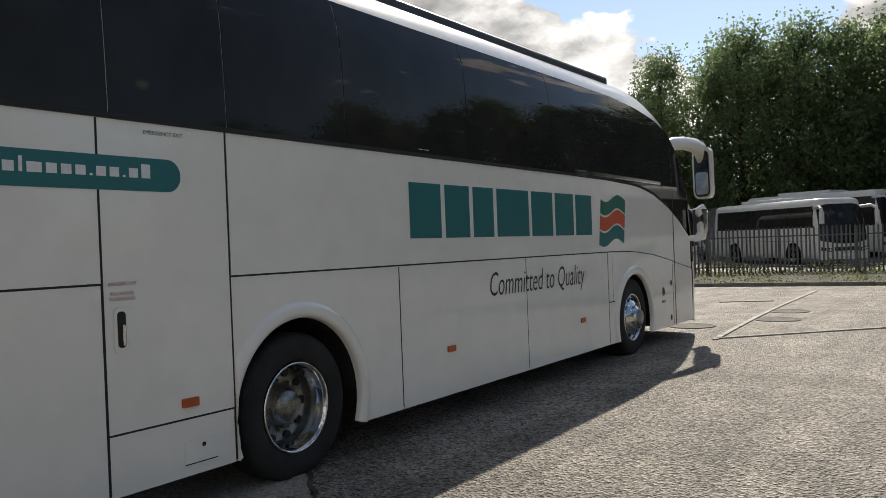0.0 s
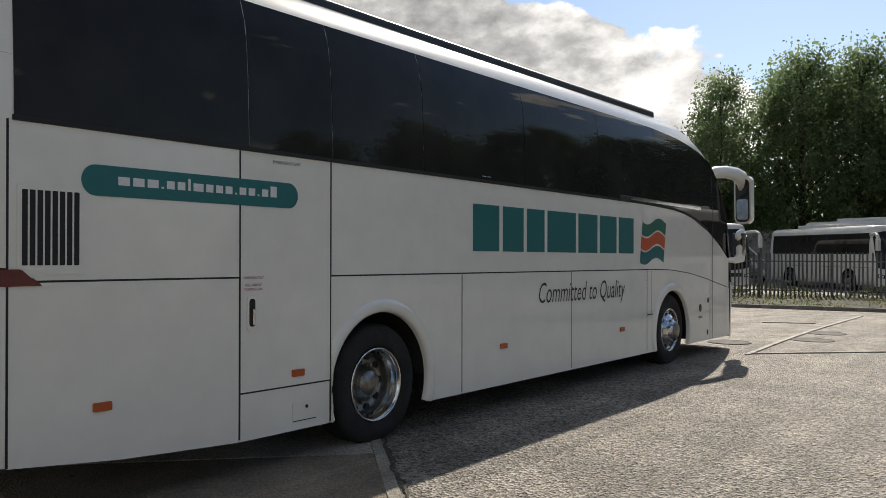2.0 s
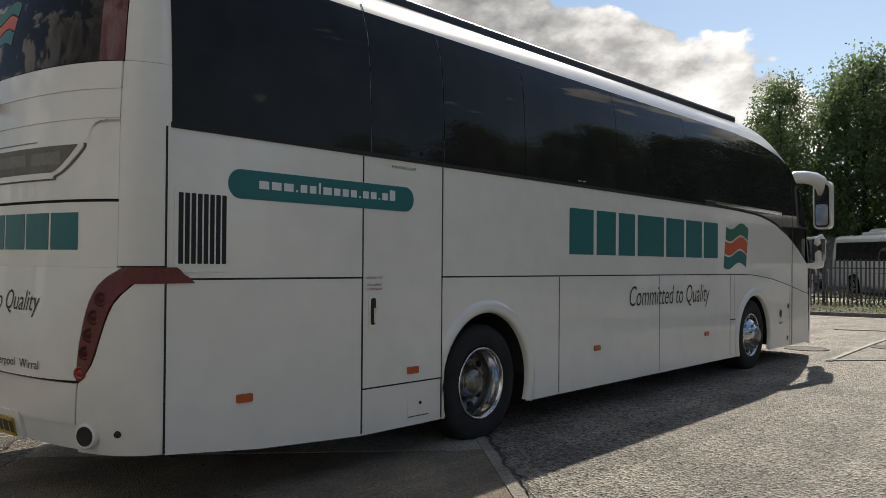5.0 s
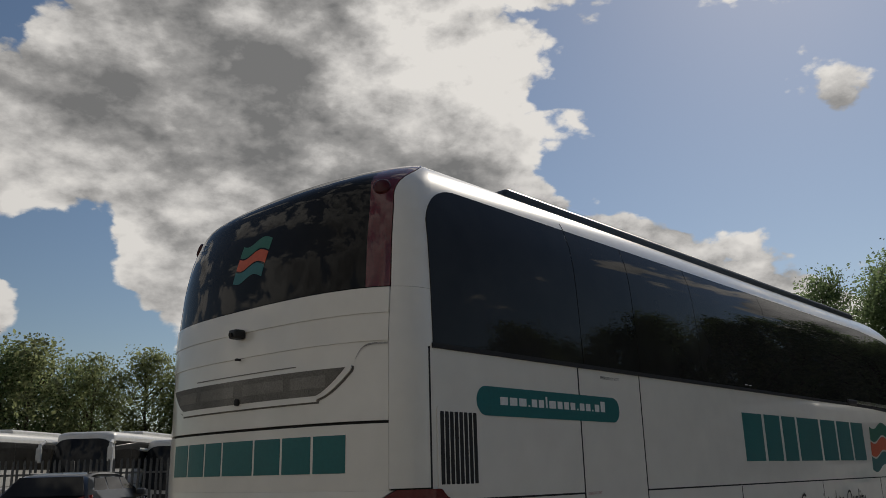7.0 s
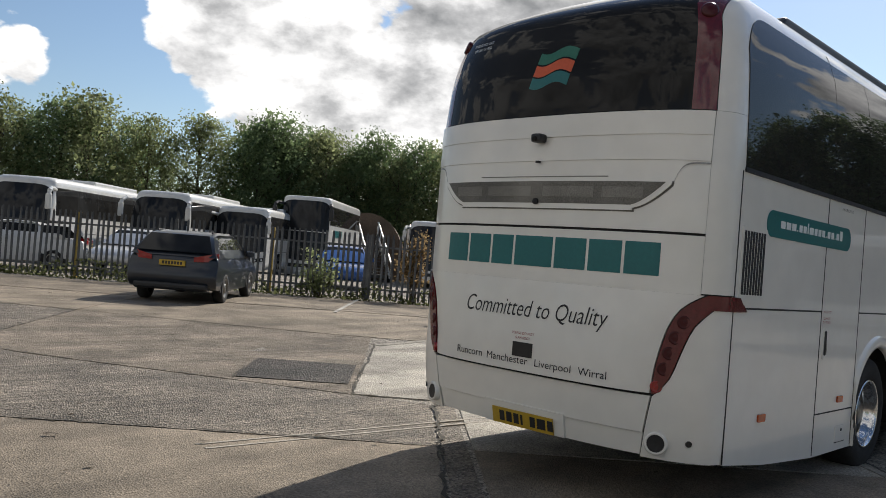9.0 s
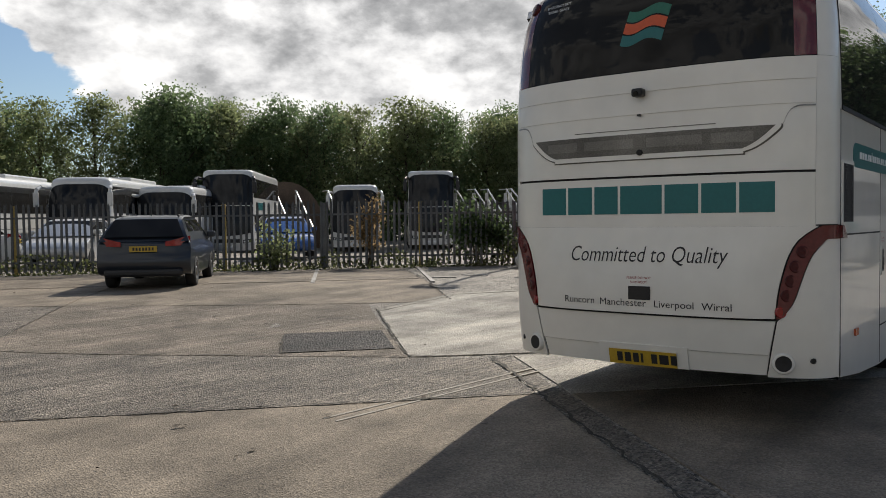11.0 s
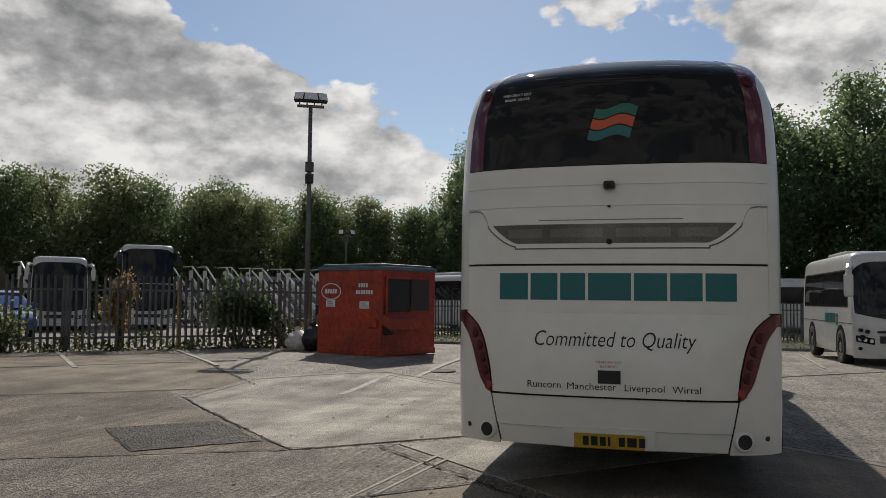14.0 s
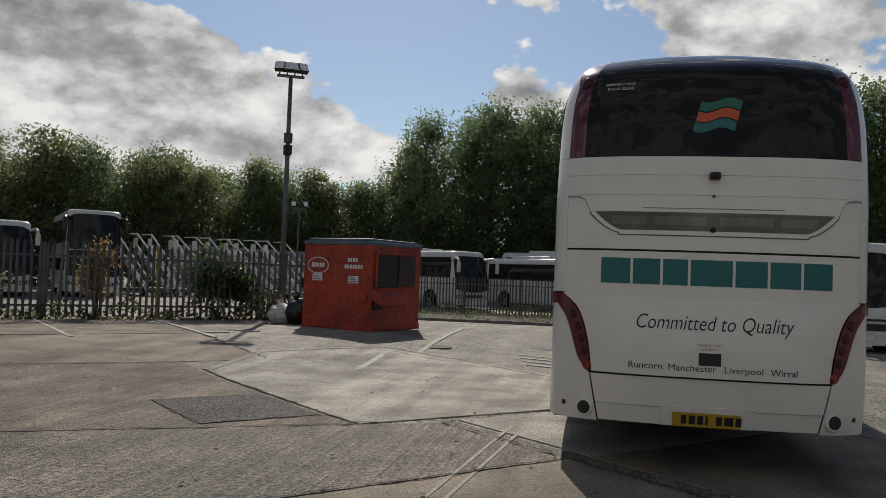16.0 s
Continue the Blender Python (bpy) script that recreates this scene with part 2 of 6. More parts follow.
LEAF = leaf("broad leaves", (0.104, 0.142, 0.068))
LEAF2 = leaf("yellowish leaves", (0.145, 0.165, 0.080))
BUSHLEAF = leaf("dark shrub leaves", (0.045, 0.065, 0.028), 0.35)
WEED = leaf("weeds", (0.070, 0.078, 0.034), 0.7)
DRYWEED = leaf("dry weeds", (0.16, 0.115, 0.06), 0.8)


def ground_mat(name, col, dark, stripes=0.0, angle=0.0, grit=1.0, stone_size=72, rough=0.86):
    """Tarmac or concrete: broad stains, wheel-worn patches, aggregate grit, and brushed lines where stripes is set."""
    m = mat(name, col, rough, var=0.1, scale=0.35, fine=55, spec=0.35)
    N, L = m.node_tree.nodes, m.node_tree.links
    b = N["Principled BSDF"]
    src = b.inputs["Base Color"].links[0].from_socket
    tc = N.new("ShaderNodeTexCoord")

    def tex(kind, scale, vec=None, detail=4):
        n = N.new(kind)
        n.inputs["Scale"].default_value = scale
        if kind == "ShaderNodeTexNoise":
            n.inputs["Detail"].default_value = detail
        L.new(vec or tc.outputs["Object"], n.inputs[0])
        return n

    def rng(s, a, b_, c, d):
        n = N.new("ShaderNodeMapRange")
        for k, v in enumerate((a, b_, c, d)):
            n.inputs[k + 1].default_value = v
        L.new(s, n.inputs[0])
        return n.outputs[0]

    stone = tex("ShaderNodeTexVoronoi", stone_size)
    blot = tex("ShaderNodeTexNoise", 1.3, detail=8)
    f = rng(stone.outputs["Color"], 0.1, 0.9, 1 - 0.42 * grit, 1 + 0.42 * grit)
    g = rng(blot.outputs[0], 0.38, 0.62, 1 - dark, 1.12)
    mu = N.new("ShaderNodeMath")
    mu.operation = "MULTIPLY"
    L.new(f, mu.inputs[0]), L.new(g, mu.inputs[1])
    out = mu.outputs[0]
    height = stone.outputs["Distance"]
    sm = N.new("ShaderNodeMapping")
    sm.inputs["Rotation"].default_value = (0, 0, radians(14))
    sm.inputs["Scale"].default_value = (0.10, 1.5, 1)
    L.new(tc.outputs["Object"], sm.inputs[0])
    drag = tex("ShaderNodeTexNoise", 1.0, sm.outputs[0], 5)
    drag.inputs["Distortion"].default_value = 0.8
    s1 = N.new("ShaderNodeMath")
    s1.operation = "MULTIPLY"
    L.new(out, s1.inputs[0]), L.new(rng(drag.outputs[0], 0.36, 0.60, 0.74, 1.10), s1.inputs[1])
    out = s1.outputs[0]
    if stripes:
        mp = N.new("ShaderNodeMapping")
        mp.inputs["Rotation"].default_value = (0, 0, angle)
        mp.inputs["Scale"].default_value = (0.25, 26, 1)
        L.new(tc.outputs["Object"], mp.inputs[0])
        ln = tex("ShaderNodeTexNoise", 1.0, mp.outputs[0], 3)
        s2 = N.new("ShaderNodeMath")
        s2.operation = "MULTIPLY"
        L.new(out, s2.inputs[0]), L.new(rng(ln.outputs[0], 0.38, 0.62, 1 - stripes, 1 + 0.5 * stripes), s2.inputs[1])
        out = s2.outputs[0]
        rough_h = N.new("ShaderNodeMath")
        rough_h.operation = "MULTIPLY_ADD"
        L.new(ln.outputs[0], rough_h.inputs[0])
        rough_h.inputs[1].default_value = 2.2
        L.new(height, rough_h.inputs[2])
        height = rough_h.outputs[0]
    sc = N.new("ShaderNodeVectorMath")
    sc.operation = "SCALE"
    L.new(src, sc.inputs[0]), L.new(out, sc.inputs["Scale"])
    L.new(sc.outputs[0], b.inputs["Base Color"])
    bp = N.new("ShaderNodeBump")
    bp.inputs["Strength"].default_value, bp.inputs["Distance"].default_value = 0.9, 0.013 * grit
    L.new(height, bp.inputs["Height"]), L.new(bp.outputs[0], b.inputs["Normal"])
    return m


TARMAC = ground_mat("worn tarmac", (0.285, 0.255, 0.212), 0.20, grit=1.9, stone_size=46, rough=0.72)
CONC = ground_mat("tan concrete", (0.268, 0.222, 0.168), 0.3, grit=0.7)
CONC_B = ground_mat("brushed dark concrete", (0.215, 0.184, 0.146), 0.3, stripes=0.28, angle=radians(43.4), grit=1.6, stone_size=55, rough=0.75)
CONC_U = ground_mat("lightly combed concrete", (0.245, 0.205, 0.160), 0.3, stripes=0.22, angle=radians(-46.6), grit=1.2, stone_size=60)
CONC_L = ground_mat("pale new concrete", (0.45, 0.415, 0.355), 0.3, grit=0.9)
CONC_E = ground_mat("pale cement edging", (0.40, 0.37, 0.31), 0.3, grit=0.7)
PATCH = ground_mat("coarse dark tarmac patch", (0.052, 0.045, 0.038), 0.35, grit=2.6, stone_size=34, rough=0.75)
VERGE = ground_mat("weedy earth", (0.075, 0.075, 0.036), 0.5, grit=1.0)


# ---- mesh helpers ----
def mesh_of(name, verts, faces, material, smooth=False):
    me = bpy.data.meshes.new(name)
    me.from_pydata([tuple(v) for v in verts], [], faces)
    me.materials.append(material)
    if smooth:
        for p in me.polygons:
            p.use_smooth = True
    me.update()
    return me


def part(name, data, material, parent, label="", smooth=False):
    """One mesh object under a thing or a part. data: a bmesh, or (verts, faces)."""
    if isinstance(data, bmesh.types.BMesh):
        me = bpy.data.meshes.new(name)
        bmesh.ops.recalc_face_normals(data, faces=data.faces)
        data.to_mesh(me)
        data.free()
        me.materials.append(material)
        if smooth:
            for p in me.polygons:
                p.use_smooth = True
    else:
        me = mesh_of(name, data[0], data[1], material, smooth)
    ob = new(name, me)
    if parent is not None:
        ob.parent = parent
    if label:
        ob["label"] = label
    return ob


def thing(name, m, label, category, group="", kind=""):
    ob = new(name)
    ob.empty_display_size = 0.2
    ob.matrix_world = m
    return tagged(ob, label, category, group, kind)


def box(x0, x1, y0, y1, z0, z1, bevel=0.0, seg=2, bm=None):
    bm = bm or bmesh.new()
    made = bmesh.ops.create_cube(bm, size=1)["verts"]
    for v in made:
        v.co = Vector((x0 + (v.co.x + .5) * (x1 - x0), y0 + (v.co.y + .5) * (y1 - y0), z0 + (v.co.z + .5) * (z1 - z0)))
    if bevel:
        es = list({e for v in made for e in v.link_edges})
        bmesh.ops.bevel(bm, geom=es, offset=bevel, segments=seg, profile=0.5, affect="EDGES")
    return bm


def tube(bm, a, b, r0, r1=None, n=8, caps=True):
    r1 = r0 if r1 is None else r1
    a, b = Vector(a), Vector(b)
    d = b - a
    m = Matrix.Translation((a + b) / 2) @ d.to_track_quat("Z", "Y").to_matrix().to_4x4()
    bmesh.ops.create_cone(bm, cap_ends=caps, segments=n, radius1=r0, radius2=r1, depth=d.length, matrix=m)
    return bm


def slab(outline, fn, depth, name="", inner=None):
    """A plate from an outline of (a, b), mapped by fn(a, b, out) where out is the height over the surface."""
    n = len(outline)
    v = [fn(a, b, 0.0) for a, b in outline] + [fn(a, b, -depth) for a, b in outline]
    f = [tuple(range(n)), tuple(range(2 * n - 1, n - 1, -1))] + [(k, k + n, (k + 1) % n + n, (k + 1) % n) for k in range(n)]
    return v, f


def sheet(fn, us, vs, depth=0.015):
    """A curved plate: fn(u, v, out) over the values us, vs, with its edges turned in by depth."""
    nu, nv = len(us), len(vs)
    v = [fn(a, b, 0.0) for b in vs for a in us]
    f = [(j * nu + i, j * nu + i + 1, (j + 1) * nu + i + 1, (j + 1) * nu + i) for j in range(nv - 1) for i in range(nu - 1)]
    rim = [(i, 0) for i in range(nu)] + [(nu - 1, j) for j in range(1, nv)] + [(i, nv - 1) for i in range(nu - 2, -1, -1)] + [(0, j) for j in range(nv - 2, 0, -1)]
    base, m = len(v), len(rim)
    v += [fn(us[i], vs[j], 0.0) for i, j in rim] + [fn(us[i], vs[j], -depth) for i, j in rim]
    for k in range(m):
        k2 = (k + 1) % m
        f.append((base + k, base + m + k, base + m + k2, base + k2))
    return v, f


def lin(a, b, n):
    return [a + (b - a) * k / (n - 1) for k in range(n)]


def lathe(profile, n, axis_m, closed=False, end=True):
    """A turned body: profile of (radius, along), about the axis z of axis_m."""
    v, f = [], []
    for r, h in profile:
        for k in range(n):
            a = 2 * math.pi * k / n
            v.append(axis_m @ Vector((r * math.cos(a), r * math.sin(a), h)))
    for j in range(len(profile) - 1):
        for k in range(n):
            f.append((j * n + k, j * n + (k + 1) % n, (j + 1) * n + (k + 1) % n, (j + 1) * n + k))
    if closed:
        f.append(tuple(range(n - 1, -1, -1)))
    if end:
        f.append(tuple(range((len(profile) - 1) * n, len(profile) * n)))
    return v, f


def words(text, place, width, height, shear=0.0, bold=0.0):
    """Flat lettering, width by height, each vertex placed by place(a, b)."""
    cu = bpy.data.curves.new("letters", "FONT")
    cu.body, cu.shear, cu.offset, cu.resolution_u = text, shear, bold, 3
    ob = new("letters", cu)
    me = bpy.data.meshes.new_from_object(ob.evaluated_get(bpy.context.evaluated_depsgraph_get()))
    bpy.data.objects.remove(ob)
    co = [v.co.copy() for v in me.vertices]
    x0, x1 = min(c.x for c in co), max(c.x for c in co)
    y0, y1 = min(c.y for c in co), max(c.y for c in co)
    v = [place((c.x - x0) / (x1 - x0) * width, (c.y - y0) / (y1 - y0) * height) for c in co]
    f = [tuple(p.vertices) for p in me.polygons]
    bpy.data.meshes.remove(me)
    return v, f


def round_outline(x0, x1, z0, z1, r, n=6):
    out = []
    for cx, cz, a0 in ((x1 - r, z1 - r, 0), (x0 + r, z1 - r, 90), (x0 + r, z0 + r, 180), (x1 - r, z0 + r, 270)):
        for k in range(n + 1):
            a = radians(a0 + 90 * k / n)
            out.append((cx + r * math.cos(a), cz + r * math.sin(a)))
    return out


def sstep(a, b, x):
    t = min(1.0, max(0.0, (x - a) / (b - a)))
    return t * t * (3 - 2 * t)


def gz(x, y):
    """Height of the yard: level about the coach, a little higher towards the near fence, falling to the far one."""
    return 0.20 * sstep(6.5, 12, math.hypot(x, y)) * sstep(2.0, 6.0, y) * (1 - sstep(15, 26, x)) - 0.28 * sstep(12, 30, x)


# ---- the coach ----
coach = thing("coach", Matrix.Identity(4), "white single-deck touring coach with dark privacy windows parked in a yard", "coach")
SAG = 0.0075  # the body stands a little nose-down
HALF = 1.275
SEC_Z = tuple(z if z < 3.2 else 3.2 + (z - 3.2) * 1.07 for z in (0, 2.25, 2.6, 2.9, 3.1, 3.2, 3.2994, 3.3864, 3.461, 3.5232, 3.5729, 3.6102, 3.6599))
SEC_Y = (1.275, 1.275, 1.264, 1.250, 1.230, 1.205, 1.17, 1.12, 1.05, 0.96, 0.84, 0.70, 0.0)
ZT = 3.6389
REAR_Z = tuple(z if z < 3.2 else 3.2 + (z - 3.2) * 1.07 for z in (0.38, 0.5, 0.62, 0.8, 1.2, 2.3, 2.6, 2.9, 3.1, 3.2622, 3.3989, 3.4859, 3.548, 3.5853, 3.6102))
REAR_X = (0.075, 0.04, 0.02, 0.0, 0.0, 0.01, 0.02, 0.045, 0.08, 0.125, 0.185, 0.26, 0.37, 0.55, 0.95)


BLUR = np.linspace(-0.06, 0.06, 7)


def soft(z, zs, vals):
    """A profile read with its corners rounded."""
    return float(np.interp(z + BLUR, zs, vals).mean())


def hw(z):
    return soft(z, SEC_Z, SEC_Y) if z < ZT - 0.1 else float(np.interp(z, (ZT - 0.1, ZT), (soft(ZT - 0.1, SEC_Z, SEC_Y), 0.70)))


def low(p):
    return (p[0], p[1], p[2] - SAG * p[0])


def rear_s(s, z, out=0.0):
    """A point of the tail at s of its half width (-1 is the offside) and height z."""
    fade = 1 - sstep(3.3, ZT, z)
    x = 0.25 + soft(z, REAR_Z, REAR_X) - 0.45 * fade * (max(0.0, 1 - abs(s) ** 2.6)) ** (1 / 2.6)
    y = s * max(0.70, hw(z))
    crown = 0.075 * (1 - s * s) * sstep(3.2, ZT, z)
    return Vector((x - out, y + out * 0.6 * s * abs(s) ** 5, z + crown + (out if z > 3.4 else 0)))


def swing(z):
    """How far the maroon strip runs out over the roof corner."""
    return 0.066 * sstep(3.2, 3.48, z)


def rear_y(y, z, out=0.0):
    return rear_s(max(-1, min(1, y / hw(z))), z, out)


def side(x, z, out=0.0):
    """A point of the offside flank, out of its face."""
    return low((x, -hw(z) - out, z))


def near(x, z, out=0.0):
    return low((x, hw(z) + out, z))


FRONT_Z = tuple(z if z < 3.2 else 3.2 + (z - 3.2) * 1.07 for z in (0.2, 0.95, 1.4, 2.2, 2.6, 2.84, 3.06, 3.2622, 3.4486, 3.548, 3.6102))
FRONT_X = (11.60, 11.66, 11.62, 11.42, 11.16, 10.95, 10.62, 10.2, 9.75, 9.4, 9.1)


def front_x(z):
    return float(np.interp(z, FRONT_Z, FRONT_X))


def front_s(s, z, out=0.0):
    x = front_x(z) + (0.36 * (1 - sstep(3.1, ZT, z))) * max(0.0, 1 - abs(s) ** 2.6) ** (1 / 2.6)
    return Vector(low((x + out, s * max(0.70, hw(z)), z + 0.075 * (1 - s * s) * sstep(3.2, ZT, z))))


SS = [math.sin(math.pi / 2 * t) for t in lin(-1, 1, 41)]


def rear_sheet(yl, yr, z0, z1, nz=8, ny=22, depth=0.02, out=0.0):
    def fn(a, z, o):
        l, r = (yl(z) if callable(yl) else yl), (yr(z) if callable(yr) else yr)
        return rear_y(l + (r - l) * a, z, o + out)
    return sheet(fn, lin(0, 1, ny), lin(z0, z1, nz), depth)


def build_coach():
    # upper shell: cantrail and roof, carried down to the waist on both flanks
    sec = [z for z in lin(2.24, 3.10, 6)] + [3.15, 3.20, 3.2495, 3.299, 3.3485, 3.387, 3.42, 3.4607, 3.4915, 3.5234, 3.5476, 3.5729, 3.5916, ZT]
    ring = [(-hw(z), z) for z in sec] + [(y, ZT + 0.075 - 0.075 * (y / 0.7) ** 2) for y in lin(-0.6, 0.6, 7)] + [(hw(z), z) for z in reversed(sec)]
    nx = 40
    v, f = [], []
    for y, z in ring:
        xa = 0.25 + soft(z, REAR_Z, REAR_X) if abs(y) > 0.69 else 1.19
        xb = front_x(z) if abs(y) > 0.69 else 9.1
        for k in range(nx):
            x = xa + (xb - xa) * k / (nx - 1)
            v.append(low((x, y, z)))
    for j in range(len(ring) - 1):
        for k in range(nx - 1):
            f.append((j * nx + k, j * nx + k + 1, (j + 1) * nx + k + 1, (j + 1) * nx + k))
    part("roof", (v, f), WHITE, coach, "glossy white roof and cantrail", True)
    # dark frame behind the panels
    bm = bmesh.new()
    for x0, x1, w, z0, z1 in ((0.32, 2.5, 1.245, 0.36, 1.2), (3.92, 8.52, 1.245, 0.32, 1.2), (9.98, 11.5, 1.245, 0.28, 1.2), (0.2, 11.4, 0.62, 0.4, 1.2), (0.28, 11.4, 1.252, 1.18, 2.24)):
        box(x0, x1, -w, w, z0, z1, bm=bm)
    part("chassis", bm, UNDER, coach, "dark underbody")
    part("tail_frame", sheet(lambda s, z, o: rear_s(s, z, -0.022 + o), SS, lin(0.42, 3.2, 30), 0.01), SEAM, coach, "black seams behind the tail panels", True)
    part("front", sheet(lambda s, z, o: front_s(s, z, o), SS, lin(0.27, 1.15, 8), 0.02), WHITE, coach, "white front panel", True)
    part("windscreen", sheet(lambda s, z, o: front_s(s, z, o), SS, lin(1.16, 3.3, 16), 0.02), SCREEN, coach, "tall dark windscreen", True)
    part("front_dome", sheet(lambda s, z, o: front_s(s, z, o), SS, lin(3.305, ZT, 8), 0.02), WHITE, coach, "white front roof dome", True)

    # flank panels with dark gaps between them
    gap = 0.006

    def sill(x):
        return float(np.interp(x, (0.2, 0.9, 1.75, 12), (0.40, 0.325, 0.275, 0.305)))

    def waist(x):
        return float(np.interp(x, (0, 7.4, 8.4, 9.4, 10.0, 10.6, 11.1, 11.6), (2.262, 2.250, 2.245, 2.215, 2.135, 1.965, 1.76, 1.50)))

    def mid(x):
        return float(np.interp(x, (0, 8.5, 9.2, 9.9, 10.6, 11.2, 11.7), (1.386, 1.386, 1.375, 1.32, 1.225, 1.125, 1.05)))

    def flank(name, low_pts, top_pts, label="", place=side, parent=coach, out=0.0):
        # strips between a lower and an upper line that share their x values
        xs = sorted({round(p[0], 5) for p in low_pts + top_pts})
        lx, lz = zip(*low_pts)
        tx, tz = zip(*top_pts)
        v, f = [], []
        for x in xs:
            a, b = float(np.interp(x, lx, lz)), float(np.interp(x, tx, tz))
            v += [place(x, a, out - 0.022), place(x, a, out), place(x, b, out), place(x, b, out - 0.022)]
        for k in range(len(xs) - 1):
            for q in range(3):
                f.append((4 * k + q, 4 * k + q + 4, 4 * k + q + 5, 4 * k + q + 1))
        f += [(0, 1, 2, 3), tuple(4 * (len(xs) - 1) + q for q in (3, 2, 1, 0))]
        return part(name, (v, f), WHITE, parent, label)

    def line(fn, x0, x1, n=8, d=0.0):
        return [(x, fn(x) + d) for x in lin(x0, x1, n)]

    engine = flank("engine_door", line(sill, 0.24, 1.758), line(mid, 0.24, 1.758, 8, -gap), "plain white lower engine door")
    flank("rear_panel", line(mid, 0.24, 1.768, 8, gap), line(waist, 0.24, 1.768, 8, -gap))
    exit_ = flank("emergency_door", [(1.775, 0.605), (2.615, 0.605)], line(waist, 1.775, 2.615, 8, -gap), "white emergency exit door")
    flank("service_hatch", line(sill, 1.765, 2.61), [(1.765, 0.594), (2.61, 0.594)])
    flank("upper_panel", line(mid, 2.632, 10.79, 30, gap), line(waist, 2.632, 10.79, 30, -gap), "long white waist panel")

    def arch(cx, x0, x1):
        hh = 0.585
        pts = [(x0, sill(x0)), (cx - hh - 0.0002, sill(cx - hh))]
        for k in range(0, 29):
            x = cx - hh + 2 * hh * k / 28
            pts.append((x, 0.503 + math.sqrt(max(0, 0.605 ** 2 - (x - cx) ** 2))))
        pts += [(cx + hh + 0.0002, sill(cx + hh)), (x1, sill(x1))]
        p = flank("wheel_arch_panel", pts, line(mid, x0, x1, 20, -gap))
        # raised lip of the arch
        n, rows = 34, ((0.580, -0.03), (0.582, 0.004), (0.592, 0.020), (0.620, 0.027), (0.655, 0.025), (0.676, 0.016), (0.688, 0.004), (0.692, -0.006))
        v, f = [], []
        a0 = math.asin((0.503 - sill(cx)) / 0.64)
        for k in range(n):
            a = math.pi + a0 - (math.pi + 2 * a0) * k / (n - 1)
            for r, o in rows:
                v.append(side(max(x0 + 0.003, cx + r * math.cos(a)), max(sill(cx), 0.503 + r * math.sin(a)), o))
        m = len(rows)
        for k in range(n - 1):
            for q in range(m - 1):
                f.append((k * m + q, k * m + q + 1, (k + 1) * m + q + 1, (k + 1) * m + q))
        part("arch_lip", (v, f), WHITE, p, "moulded white wheel arch lip", True)
        # wheel well
        v, f = [], []
        for k in range(21):
            a = math.pi * k / 20
            for y in (-1.25, -0.65):
                v.append((cx + 0.62 * math.cos(a), y, 0.503 + 0.63 * math.sin(a) - SAG * cx))
        f = [(2 * k, 2 * k + 1, 2 * k + 3, 2 * k + 2) for k in range(20)]
        part("wheel_well", (v, f), UNDER, p, "black wheel well")

    arch(3.205, 2.622, 4.295)
    flank("locker_door", line(sill, 4.307, 6.355), line(mid, 4.307, 6.355, 8, -gap))
    flank("locker_door", line(sill, 6.363, 8.385), line(mid, 6.363, 8.385, 8, -gap))
    arch(9.24, 8.395, 10.705)
    flank("front_corner_panel", line(sill, 10.716, 11.58), line(mid, 10.716, 11.58, 8, -gap))
    flank("upper_corner_panel", line(mid, 10.80, 11.55, 10, gap), line(waist, 10.80, 11.55, 10, -gap))
    # nearside flank
    flank("nearside_panel", line(sill, 0.24, 11.58, 20), line(waist, 0.24, 11.58, 20), "white nearside flank", near)
    flank("filler_flap", [(8.405, 0.80), (8.52, 0.80)], [(8.405, 1.36), (8.52, 1.36)], "narrow flap with a black lower edge", out=0.004)
    part("flap_edge", box(8.385, 8.56, -1.283, -1.27, 0.725, 0.737), SEAM, coach)

    # side windows
    cuts = (0.265, 1.843, 2.64, 3.74, 5.39, 7.05, 8.74, 10.36, 11.40)

    def glass_top(x):
        if x < 0.62:
            return 3.308 - 0.32 * (1 - math.sqrt(max(0, 1 - ((0.62 - x) / 0.356) ** 2)))
        return float(np.interp(x, (0.62, 8.7, 9.6, 10.3, 10.75, 11.02, 11.40), (3.308, 3.295, 3.245, 3.14, 3.0, 2.80, 2.28)))

    for sgn, place in ((-1, side), (1, near)):
        for k in range(len(cuts) - 1):
            a, b = cuts[k] + 0.004, cuts[k + 1] - 0.004
            nx_, nz_ = (16 if k in (0, 7) else 6), 8
            fn = lambda u, t, o: place(u, waist(u) + 0.008 + (glass_top(u) - waist(u) - 0.008) * t, o + 0.006)
            part("window_pane", sheet(fn, [a + (b - a) * q ** (2.4 if k == 0 else 1) for q in lin(0, 1, nx_ + (8 if k == 0 else 0))], lin(0, 1, nz_), 0.02), GLASS, coach, "dark tinted window glass", True)
        part("window_rubber", sheet(lambda u, t, o: place(u, waist(u) - 0.012 + 0.03 * t, o + 0.010), lin(0.26, 10.6, 40), [0, 1], 0.012), SEAM, coach)
    # bright ledge inside the driver's window
    part("window_rail", sheet(lambda u, t, o: side(u, 2.27 - 0.02 * (u - 7.6) / 3 + 0.045 * t, o + 0.014), lin(7.65, 10.3, 12), [0, 0.5, 1], 0.01), CHROME, coach, "bright metal rail along the window foot", True)
    part("window_catch", box(7.55, 7.85, -1.300, -1.262, 2.24 - 0.057, 2.31 - 0.057, 0.012), BLACK, coach)

